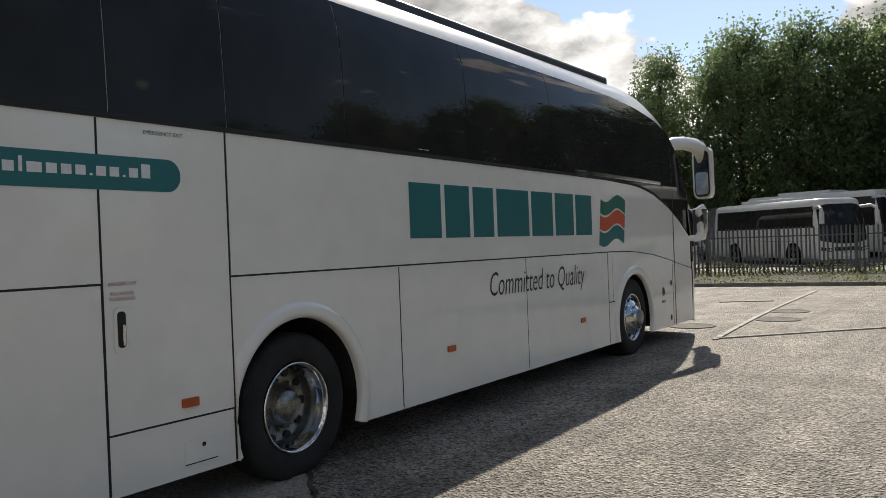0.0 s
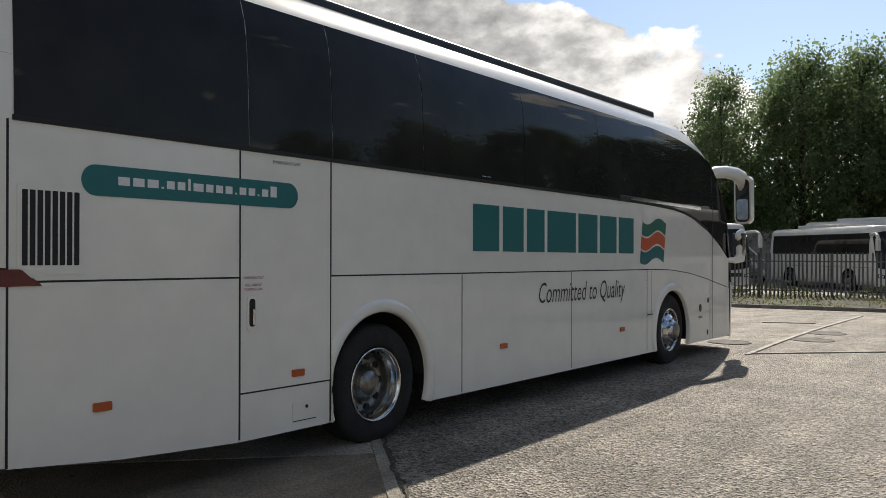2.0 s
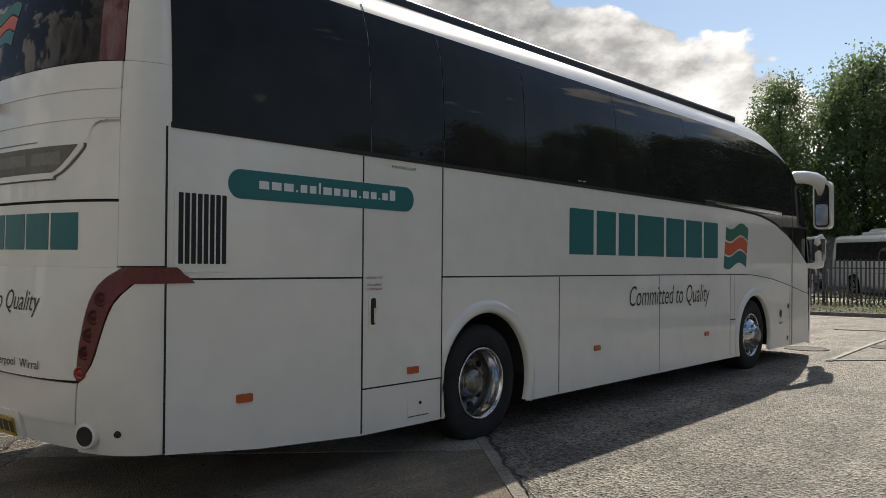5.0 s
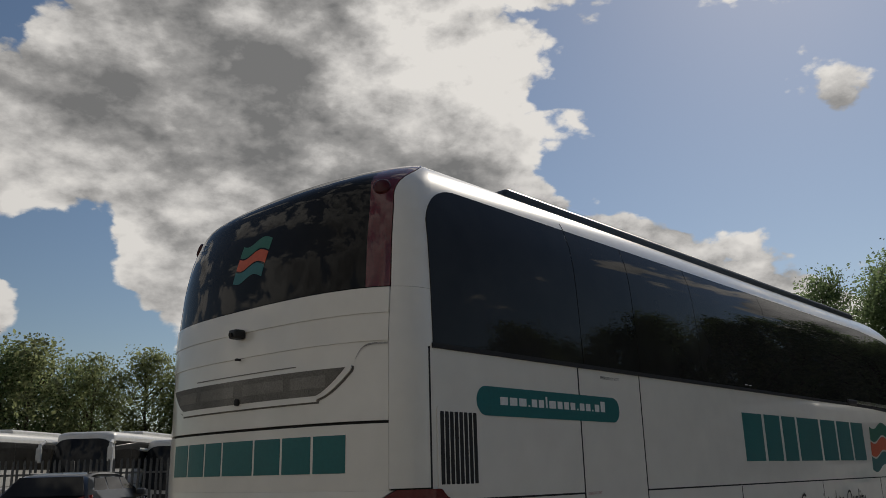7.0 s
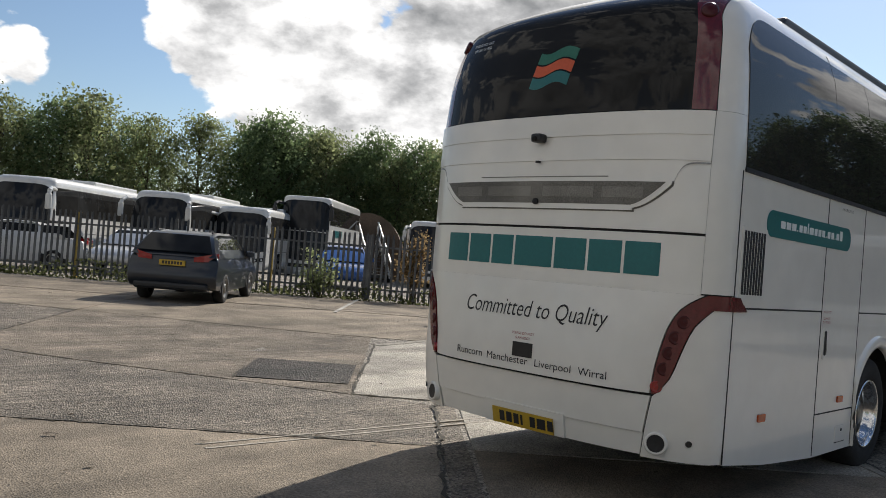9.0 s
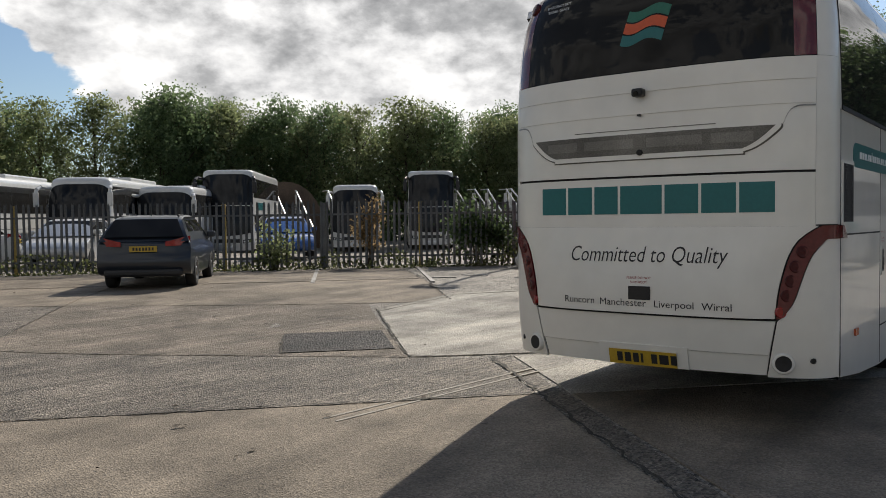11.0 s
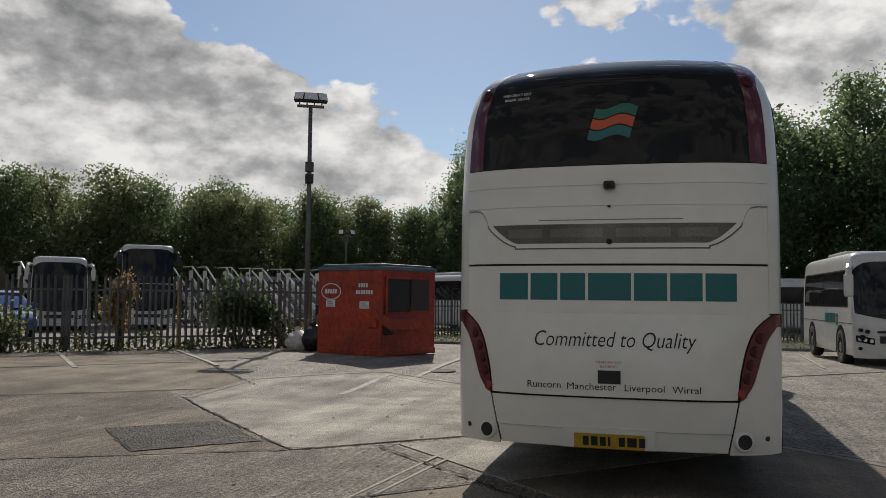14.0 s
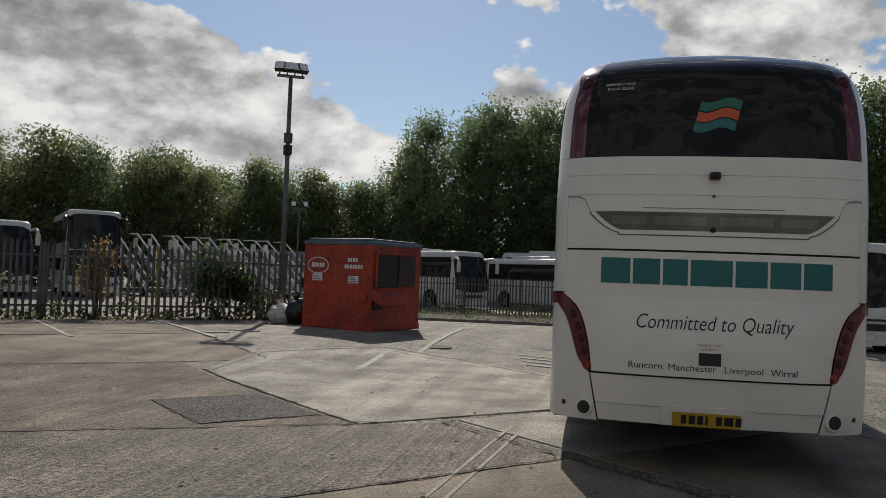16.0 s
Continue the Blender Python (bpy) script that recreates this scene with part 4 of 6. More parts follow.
    mr = part("wing_mirror", bent([(10.80, -1.16, 2.72), (11.05, -1.22, 2.80), (11.40, -1.28, 2.83), (11.70, -1.33, 2.82), (11.90, -1.36, 2.77), (12.0, -1.38, 2.66)],
              [(0.05, 0.07), (0.07, 0.09), (0.08, 0.10), (0.09, 0.11), (0.10, 0.13), (0.09, 0.15)], 12), WHITE, coach, "large white drooping mirror arm", True)
    head = slab(round_outline(-1.545, -1.215, 2.02, 2.80, 0.10), lambda a, b, o: (11.90 - o + 0.577 * (a + 1.38) + 0.05 * (2.8 - b) ** 2, a, b), 0.17)
    part("mirror_head", head, WHITE, mr, "white rounded mirror housing")
    part("mirror_edge", slab(round_outline(-1.515, -1.245, 2.05, 2.74, 0.08), lambda a, b, o: (11.896 - o + 0.577 * (a + 1.38) + 0.05 * (2.8 - b) ** 2, a, b), 0.01), BLACK, mr, "black face of the mirror housing")
    part("mirror_glass", slab(round_outline(-1.495, -1.265, 2.08, 2.42, 0.05), lambda a, b, o: (11.890 - o + 0.577 * (a + 1.38) + 0.05 * (2.8 - b) ** 2, a, b), 0.01), CHROME, mr, "mirror glass in black edge")
    part("mirror_glass", slab(round_outline(-1.495, -1.265, 2.46, 2.60, 0.04), lambda a, b, o: (11.890 - o + 0.577 * (a + 1.38) + 0.05 * (2.8 - b) ** 2, a, b), 0.01), SCREEN, mr)
    m2 = part("kerb_mirror", bent([(11.45, -1.22, 1.43), (11.7, -1.33, 1.42), (11.86, -1.36, 1.46), (11.90, -1.36, 1.62), (11.90, -1.36, 1.80), (11.86, -1.35, 1.90)],
              [(0.03, 0.03), (0.05, 0.05), (0.07, 0.10), (0.07, 0.15), (0.07, 0.15), (0.04, 0.10)], 12), WHITE, coach, "small white lower mirror", True)
    part("mirror_glass", box(11.815, 11.83, -1.47, -1.25, 1.50, 1.86, 0.006), CHROME, m2)


build_coach()

# ---- the yard ----
YU, YV, YO = Vector((0.687, 0.727)), Vector((0.727, -0.687)), Vector((1.25, 3.47))


def uv(u, v):
    return YO + YU * u + YV * v


def build_ground():
    xs = [-2500, -700, -200, -80, -45] + lin(-30, 66, 65) + [80, 120, 300, 900, 2500]
    ys = [-2500, -700, -200, -80, -45] + lin(-30, 66, 65) + [80, 120, 300, 900, 2500]
    v = [(x, y, gz(x, y)) for y in ys for x in xs]
    n = len(xs)
    f = [(j * n + i, j * n + i + 1, (j + 1) * n + i + 1, (j + 1) * n + i) for j in range(len(ys) - 1) for i in range(n - 1)]
    ob = part("ground", (v, f), TARMAC, None, "", True)
    return tagged(ob, "worn grey-tan tarmac of a coach yard", "ground", kind="structure")


ground = build_ground()


def lay(name, outline, material, up, parent, label="", n=7):
    """A flat piece laid on the yard: a quad given by four corners, following the ground."""
    a, b, c, d = [Vector(p) for p in outline]

    def fn(s, t, o):
        p = a.lerp(b, s).lerp(d.lerp(c, s), t)
        return (p.x, p.y, gz(p.x, p.y) + up + o)
    return part(name, sheet(fn, lin(0, 1, n), lin(0, 1, n), 0.03), material, parent, label)


def slab_uv(u0, u1, v0, v1, material, up=0.010, gap=0.013, name="concrete_slab", label=""):
    j = [random.uniform(-0.02, 0.02) for _ in range(8)]
    return lay(name, [uv(u0 + gap + j[0] * .3, v0 + gap), uv(u1 - gap, v0 + gap + j[1] * .3), uv(u1 - gap + j[2] * .3, v1 - gap), uv(u0 + gap, v1 - gap + j[3] * .3)], material, up + random.uniform(-0.003, 0.003), ground, label)


rows_u = (-12.5, -9.0, -5.3, -2.45, 1.6, 5.1, 8.85, 12.9)
rows_v = (-20, -15, -10, -5, 0)
for i in range(len(rows_u) - 1):
    for j in range(len(rows_v) - 1):
        m = CONC_B if (i, j) in ((4, 3), (3, 3), (4, 1), (3, 2), (4, 2)) else (CONC, CONC_B, CONC)[(i * 3 + j) % 3]
        if j == 3 and i in (3, 4):
            continue
        slab_uv(rows_u[i], rows_u[i + 1], rows_v[j], (0.84 if i < 3 else 1.5) if j == 3 else rows_v[j + 1], m)
lay("concrete_slab", [uv(-2.44, -4.99), uv(1.27, -4.99), uv(-0.57, 0.83), uv(-2.44, 0.83)], CONC_B, 0.010, ground)
lay("concrete_slab", [uv(1.29, -4.99), uv(5.09, -4.99), uv(5.09, -0.01), uv(-0.29, -0.01)], CONC_U, 0.011, ground, "brushed grey concrete slab")
lay("concrete_slab", [uv(-0.28, 0.01), uv(4.25, 0.08), uv(4.4, 5.0), uv(-0.5, 5.0)], CONC_L, 0.016, ground, "pale newer concrete slab", 9)
lay("concrete_slab", [uv(4.25, 0.08), uv(5.92, 1.68), uv(6.1, 4.45), uv(4.4, 5.0)], CONC_L, 0.016, ground, "pale newer concrete slab", 9)
EDGE = ((4.25, 0.1), (5.1, 0.9), (5.9, 1.68), (6.05, 3.0), (6.08, 4.4), (5.3, 4.72), (4.4, 5.0), (2.6, 4.95), (0.6, 4.9))
for (u0, v0), (u1, v1) in zip(EDGE, EDGE[1:]):
    a_, b_ = uv(u0, v0), uv(u1, v1)
    t_ = (b_ - a_).normalized()
    n_ = Vector((-t_.y, t_.x)) * 0.07
    lay("slab_edging", [a_ + n_, a_ - n_, b_ - n_, b_ + n_], CONC_E, 0.021, ground, "pale cement edging", 4)
slab_uv(-2.45, -0.50, 0.86, 1.10, CONC_B, 0.004, name="drain_channel", label="narrow concrete drain channel")
slab_uv(-12.5, -2.45, 0.86, 1.10, CONC_B, 0.004, name="drain_channel", label="narrow concrete drain channel")
for a, b in ((-2.5, -0.5), (-5.5, -2.5), (-9.0, -5.5), (-12.5, -9.0)):
    slab_uv(a, b, 1.12, 4.68, CONC_L if a == -2.5 else CONC)
slab_uv(0.33, 1.97, -1.40, -0.07, PATCH, 0.017, name="tarmac_patch", label="coarse dark tarmac patch in the concrete")


def stripe(name, a, b, w, label="worn white painted line", material=None, up=0.0195):
    a, b = Vector(a), Vector(b)
    t = (b - a).normalized()
    s = Vector((-t.y, t.x)) * w / 2
    ob = lay(name, [a + s, a - s, b - s, b + s], material or PAINTL, up, None, "", 12)
    return tagged(ob, label, "road marking", kind="structure")


stripe("bay_line", (10.9, -1.78), (23.0, -1.05), 0.075)
stripe("bay_line", (11.0, -1.75), (14.2, -5.0), 0.05)
stripe("bay_line", (7.98, 4.19), (15.36, 4.53), 0.10)
stripe("bay_line", (10.0, 13.75), (6.3, 10.15), 0.09)
stripe("bay_line", (11.5, 11.45), (7.85, 8.14), 0.09)
stripe("bay_line", (8.75, 8.85), (9.05, 8.4), 0.12)
stripe("bay_line", (9.8, 8.75), (9.72, 8.05), 0.12)
for k in range(4):
    stripe("ground_marking", (9.7 - 0.62 * k, 2.45 - 0.12 * k), (9.45 - 0.62 * k, 1.75 - 0.10 * k), 0.12, "worn illegible white ground marking")
for q in (0.0, 0.14):
    stripe("tyre_scuff_line", (-1.5, 2.03 - q), (1.6, 1.73 - q), 0.032, "faint pale double scuff line on the concrete", SCUFF, 0.0145)


def crack(pts, w, name="joint_gap"):
    """A ragged dark joint or crack along a line of the yard's grid."""
    rng = np.random.default_rng(int(abs(pts[0][0] * 100 + pts[0][1] * 10)))
    v, f = [], []
    for (u0, v0), (u1, v1) in zip(pts, pts[1:]):
        a, b = uv(u0, v0), uv(u1, v1)
        t = (b - a).normalized()
        n = Vector((-t.y, t.x))
        count = max(2, int((b - a).length / 0.11))
        base = len(v)
        for k in range(count + 1):
            c = a.lerp(b, k / count) + n * rng.normal(0, w * 0.35)
            h = w * rng.uniform(0.15, 0.75) / 2
            for e in (h, -h):
                p = c + n * e
                v.append((p.x, p.y, gz(p.x, p.y) + 0.0215))
        f += [(base + 2 * k, base + 2 * k + 1, base + 2 * k + 3, base + 2 * k + 2) for k in range(count)]
    return part(name, (v, f), MOSS, ground, "dark dirt-filled joint in the concrete")


for pts, w in ((((-0.28, 0.0), (2.0, 0.03), (4.25, 0.09)), 0.05), (((-0.2, -0.06), (-0.51, 0.88), (-0.43, 1.5), (-0.41, 2.3), (-0.5, 5.0)), 0.06), (((-0.51, 0.88), (-2.5, 0.85), (-5.3, 0.85)), 0.06),
               (((5.1, -9.0), (5.08, -2.3), (5.05, 0.9)), 0.05), (((8.85, -9.0), (8.84, -2.0), (8.83, 1.4)), 0.10), (((5.25, 1.46), (8.0, 1.5), (12.6, 1.55)), 0.09),
               (((1.28, -4.99), (0.4, -2.2), (-0.29, -0.02)), 0.05), (((1.28, -5.0), (-2.4, -5.0)), 0.05), (((-2.45, -5.0), (-2.45, 0.85)), 0.05), (((5.1, -5.0), (1.28, -5.0)), 0.04),
               (((0.33, -1.40), (1.97, -1.40), (1.97, -0.07)), 0.04), (((0.33, -1.40), (0.33, -0.07)), 0.04)):
    crack(pts, w)
for a, b in ((-12.5, -9.0), (-9.0, -5.5), (-5.5, -2.5), (-2.5, -0.5)):
    lay("slab_edging", [uv(a, 4.585), uv(b, 4.585), uv(b, 4.675), uv(a, 4.675)], CONC_E, 0.019, ground, "pale cement edging")
crack([(-12.5, 4.71), (-6.0, 4.70), (-0.5, 4.71)], 0.05)
stripe("bay_line", (17.8, 0.05), (18.4, -0.95), 0.06)
stripe("arrow_line", (5.6, 4.6), (8.3, 4.75), 0.11)
stripe("arrow_line", (8.3, 4.75), (7.6, 3.6), 0.09)
stripe("bay_line", (15.0, -3.9), (24.0, -4.5), 0.07)

cover = thing("manhole_cover", pose(12.5, -0.97, gz(12.5, -0.97)), "round cast iron manhole cover set in the tarmac", "manhole cover", "yard covers")
part("frame", lathe([(0.36, -0.02), (0.36, 0.012), (0.31, 0.014), (0.305, 0.004)], 28, Matrix.Identity(4)), IRON, cover)
part("lid", lathe([(0.30, 0.0), (0.30, 0.013), (0.26, 0.016), (0.02, 0.016)], 28, Matrix.Identity(4)), IRON, cover)
for x, y in ((13.83, -2.0), (15.5, -1.85), (9.6, 4.15), (11.4, 2.2), (12.6, 1.6)):
    copy_thing(cover, pose(x, y, gz(x, y)))


# ---- fences, kerb, wall ----
def pale_mesh(h):
    w, d = 0.034, 0.012
    prof = [(-w, d), (-w * 0.45, 0), (w * 0.45, 0), (w, d)]
    v, f = [], []
    for z in (0.06, h - 0.10):
        v += [(x, y, z) for x, y in prof]
    v += [(-w * 0.5, d * 0.4, h), (0, 0.002, h - 0.05), (w * 0.5, d * 0.4, h)]
    f = [(k, k + 1, k + 5, k + 4) for k in range(3)] + [(4, 5, 8), (5, 9, 8), (5, 6, 9), (6, 10, 9), (6, 7, 10)]
    v += [(x, y + 0.004, z) for x, y, z in v]
    m = 11
    f += [tuple(reversed([q + m for q in p])) for p in f]
    return mesh_of("pale", v, f, GALV)


PALE_MESH = pale_mesh(1.85)


def fence(name, a, b, label, shut=0.152):
    a, b = Vector(a), Vector(b)
    d = b - a
    ang = math.degrees(math.atan2(d.y, d.x))
    t = d.normalized()
    ob = thing(name, pose(a.x, a.y, gz(a.x, a.y)), label, "fence")
    z0 = gz(a.x, a.y)

    def at(s, off=0.0):
        p = a + t * s + Vector((-t.y, t.x)) * off
        return Vector((p.x - a.x, p.y - a.y, gz(p.x, p.y) - z0))
    n = max(2, round(d.length / 2.75))
    for k in range(n + 1):
        p = at(d.length * k / n, 0.05)
        bm = box(-0.05, 0.05, -0.03, 0.03, -0.1, 1.80, 0.006, 1)
        po = part("post", bm, FLUE if (shut < 0.155 and a.y > 20 and k % 2) else GALV, ob)
        po.matrix_local = Matrix.Translation(p) @ Matrix.Rotation(radians(ang), 4, "Z")
        if k < n:
            for h in (0.32, 1.48):
                q0, q1 = at(d.length * k / n, 0.02), at(d.length * (k + 1) / n, 0.02)
                bm = box(0, (q1 - q0).length, -0.005, 0.04, h - 0.025, h + 0.025)
                ra = part("rail", bm, GALV, ob)
                ra.matrix_local = Matrix.Translation(q0) @ Matrix.Rotation(radians(ang), 4, "Z")
    s = 0.08
    while s < d.length:
        pl = new("pale", PALE_MESH)
        pl.parent = ob
        pl.matrix_local = Matrix.Translation(at(s, -0.012)) @ Matrix.Rotation(radians(ang + random.uniform(-3, 3)), 4, "Z") @ Matrix.Rotation(radians(random.uniform(-0.9, 0.9)), 4, "Y")
        s += shut
    return ob


fence("palisade_fence", (-1.0, 24.85), (15.6, 7.9), "grey galvanised palisade fence with pointed pales and weeds at its foot")
fence("palisade_fence", (15.6, 7.9), (31.5, 12.5), "grey galvanised palisade fence running back behind the skip", 0.16)
fence("palisade_fence", (31.5, 12.5), (35.0, -14.0), "grey galvanised palisade fence along the far kerb")

kerb = tagged(new("kerb"), "low concrete kerb along the weedy verge", "kerb", kind="structure")
KA, KB = Vector((24.2, 10.4)), Vector((27.6, -12.0))
kd = (KB - KA).normalized()
bmk = box(-0.448, 0.448, -0.07, 0.07, -0.1, 0.12, 0.012, 1)
kme = bpy.data.meshes.new("kerbstone")
bmk.to_mesh(kme)
bmk.free()
kme.materials.append(KERB)
for k in range(int((KB - KA).length / 0.905)):
    p = KA + kd * (k * 0.905 + 0.45)
    o = new("kerbstone", kme)
    o.parent = kerb
    o.matrix_local = pose(p.x, p.y, gz(p.x, p.y) + random.uniform(-0.008, 0.008), rz=math.degrees(math.atan2(kd.y, kd.x)) + random.uniform(-0.4, 0.4))
vg = lay("verge", [KA + Vector((0.08, 0)), KB + Vector((0.08, 0)), Vector((36.5, -14)), Vector((32.6, 12.5))], VERGE, 0.09, None, "", 10)
tagged(vg, "weedy earth verge behind the kerb", "verge", kind="structure")

barrier = tagged(new("wall_far"), "long grey concrete panel barrier below the trees", "wall", kind="structure")
WP = [Vector(p) for p in ((50, 32), (55, 22), (56.5, 8), (54.5, -6), (50, -18), (46, -30))]
for k in range(len(WP) - 1):
    d = WP[k + 1] - WP[k]
    n = max(1, round(d.length / 4.0))
    for q in range(n):
        p = WP[k] + d * (q + 0.5) / n
        L_ = d.length / n
        h = 3.35 + random.uniform(-0.06, 0.06)
        bm = box(-L_ / 2 + 0.06, L_ / 2 - 0.06, -0.08, 0.08, -0.3, h, 0.01, 1)
        o = part("panel", bm, WALLG, barrier)
        o.matrix_local = pose(p.x, p.y, -0.28, rz=math.degrees(math.atan2(d.y, d.x)))
        bm = box(-L_ / 2 - 0.07, -L_ / 2 + 0.07, -0.13, 0.13, -0.3, 3.5, 0.01, 1)
        o = part("post", bm, GALV, barrier)
        o.matrix_local = pose(p.x, p.y, -0.28, rz=math.degrees(math.atan2(d.y, d.x)))


# ---- vehicles ----
def simple_wheel(parent, x, y, r, w, rimmat=ALLOY):
    sg = 1 if y > 0 else -1
    m = Matrix.Translation((x, y, r)) @ Matrix.Rotation(-sg * math.pi / 2, 4, "X")
    wh = part("wheel", lathe([(r * 0.6, -w), (r * 0.92, -w), (r, -w * 0.85), (r, -w * 0.15), (r * 0.93, 0), (r * 0.66, 0.004), (r * 0.62, -0.01)], 28, m, False, False), TYRE, parent, "", True)
    part("rim", lathe([(r * 0.64, 0.002), (r * 0.62, 0.006), (r * 0.56, -0.03), (r * 0.34, -0.035), (r * 0.28, 0.0), (r * 0.1, 0.006)], 24, m), rimmat, wh, "", True)
    return wh


def coach_like(name, m, L_, W, H, label, category, body=WHITE_FAR, waist=1.75, glass_top=None, deck=None, group="", skirt=None, name_bars=None, roof_pod=True, screen0=0.98, rake=0.5):
    """A bus or coach: lofted body with a bowed nose and rounded roof edge, glazing laid on the same surface."""
    ob = thing(name, m, label, category, group)
    z0, R = 0.32, (0.20 if deck else 0.26)
    crown, rc = 0.10, 0.34
    wt = 0.03 if deck else 0.09

    def hwid(z):
        return W / 2 - wt * max(0.0, (z - 1.6) / (H - 1.6)) ** 2

    def fx(z):
        return L_ / 2 - rake * max(0.0, (z - 0.9) / (H - 0.9)) ** 1.6

    def bx(z):
        return -L_ / 2 + 0.18 * max(0.0, (z - 1.0) / (H - 1.0)) ** 2

    def nose(q, z, o=0.0, inset=0.0):
        w = hwid(z) - inset
        return (fx(z) - inset - crown * q * q - rc * (1 - (max(0.0, 1 - abs(q) ** 4)) ** 0.25) + o, q * (w + o * 0.5), z)

    def tail(q, z, inset=0.0):
        return (bx(z) + inset + 0.25 * (1 - (max(0.0, 1 - abs(q) ** 4)) ** 0.25), q * (hwid(z) - inset), z)

    qs = [math.sin(math.pi / 2 * t) for t in lin(-1, 1, 19)]
    levels = [(z, 0.0, z) for z in lin(z0, H - R, 11)] + [(H - R, R * (1 - math.cos(radians(a))), H - R + R * math.sin(radians(a))) for a in (18, 36, 54, 72, 90)]
    v, f = [], []
    for z, inset, zz in levels:
        ring = [nose(q, z, 0.0, inset) for q in qs] + [tail(q, z, inset) for q in reversed(qs)]
        v += [(x, y, zz) for x, y, _ in ring]
    n = 2 * len(qs)
    for j in range(len(levels) - 1):
        for q in range(n):
            f.append((j * n + q, j * n + (q + 1) % n, (j + 1) * n + (q + 1) % n, (j + 1) * n + q))
    f += [tuple(range(n - 1, -1, -1)), tuple(range((len(levels) - 1) * n, len(levels) * n))]
    part("body", (v, f), body, ob, "", True)

    gt = glass_top or H - 0.36
    bands = [(waist, gt)] if not deck else [(1.35, 2.02), (2.86, H - 0.42)]
    xa, xb = bx(2) + 0.45, fx(2.2) - crown - rc - 0.02
    for w0, w1 in bands:
        cnt = max(3, int(L_ / 1.6))
        for sg in (1, -1):
            def on(x, z, o):
                return (x, sg * (hwid(z) + o), z)
            part("window_band", sheet(lambda u, t, o: on(xa + (xb - xa) * u, w0 + (w1 - w0) * t, o + 0.004), lin(0, 1, 5), lin(0, 1, 5), 0.01), SEAM, ob, "black band between the windows")
            for k in range(cnt):
                x0 = xa + (xb - xa) * k / cnt + 0.018
                x1 = xa + (xb - xa) * (k + 1) / cnt - 0.018
                part("window_pane", sheet(lambda u, t, o: on(x0 + (x1 - x0) * u, w0 + 0.03 + (w1 - w0 - 0.06) * t, o + 0.010), [0, 0.5, 1], lin(0, 1, 5), 0.012), GLASS, ob)
    spans = [(screen0, H - R - 0.02)] if not deck else [(1.0, 2.46), (2.50, H - R - 0.02)]
    for a, b in spans:
        part("windscreen", sheet(lambda q, t, o: nose(q * (0.975 if deck else 0.955), a + (b - a - (0.26 if b > 2.6 else 0.05) * abs(q) ** 7) * t + (0.16 * q * q * (1 - t) if not deck or a < 2 else 0), o + 0.010), qs, lin(0, 1, 9), 0.03), SCREEN, ob, "", True)
    part("bumper", sheet(lambda q, z, o: nose(q * 0.99, z, o + 0.035), qs, lin(0.28, 0.58, 4), 0.06), skirt or body, ob, "", True)
    part("grille", sheet(lambda q, z, o: nose(q, z, o + 0.012), lin(-0.5, 0.5, 9), lin(0.66, 0.84, 3), 0.03), BLACK, ob)
    part("number_plate", sheet(lambda q, z, o: nose(q, z, o + 0.042), lin(-0.2, 0.2, 3), lin(0.42, 0.52, 2), 0.01), PALE, ob)
    for sg in (1, -1):
        hl = part("headlamp", sheet(lambda q, t, o: nose(sg * q, 0.62 + 0.16 * t + 0.20 * (q - 0.6), o + 0.014), lin(0.60, 0.95, 7), lin(0, 1, 3), 0.03), SCREEN, ob, "dark swept headlamp", True)
        for q in (0.66, 0.78, 0.88):
            c = Vector(nose(sg * q, 0.70 + 0.20 * (q - 0.6), 0.012))
            part("lamp_reflector", tube(bmesh.new(), c, c + Vector((0.014, 0, 0)), 0.05, 0.045, 10), LAMPGLOW, hl)
        for x in (L_ * 0.27, -L_ * 0.27):
            simple_wheel(ob, x, sg * (W / 2 + 0.012), 0.48, 0.28)
            arch_ = [(x + 0.60 * math.cos(a), 0.50 + 0.58 * math.sin(a)) for a in lin(math.pi, 0, 14)]
            part("wheel_arch", slab([(x - 0.60, 0.325)] + arch_ + [(x + 0.60, 0.325)], lambda a, b, o: (a, sg * (W / 2 + 0.005 + o), b), 0.02), ARCHBLACK, ob)
        # drooping mirror arm
        bm = bmesh.new()
        P = [Vector((fx(H - 0.4) - crown - rc + 0.02, sg * (W / 2 - 0.12), H - 0.45)), Vector((fx(2) + 0.10, sg * (W / 2 + 0.10), H - 0.40)), Vector((fx(2) + 0.34, sg * (W / 2 + 0.16), H - 0.52)), Vector((fx(2) + 0.38, sg * (W / 2 + 0.17), H - 0.72))]
        for p, q in zip(P, P[1:]):
            tube(bm, p, q, 0.07, 0.08, 8)
        box(P[3].x - 0.07, P[3].x + 0.07, P[3].y - 0.11, P[3].y + 0.11, H - 1.20, H - 0.62, 0.05, 2, bm)
        part("mirror", bm, body if not deck else BLACK, ob)
    if roof_pod:
        part("roof_pod", box(-L_ * 0.25, L_ * 0.12, -W * 0.36, W * 0.36, H - 0.05, H + 0.16, 0.06, 2), body, ob)
    for sg in (1, -1):
        part("side_strip", box(-L_ * 0.45, L_ * 0.44, sg * (W / 2 + 0.003) - 0.004, sg * (W / 2 + 0.003) + 0.004, 1.13, 1.145), SEAM, ob)
    if name_bars:
        x, za, zb_, w_, gap_, count, sides = name_bars
        for sg in sides:
            for k in range(count):
                a = x + k * (w_ + gap_)
                part("name_block", slab([(a, za), (a + w_, za), (a + w_, zb_), (a, zb_)], lambda p, q, o: (p, sg * (W / 2 + 0.012 + o), q), 0.006), TEAL, ob)
    return ob


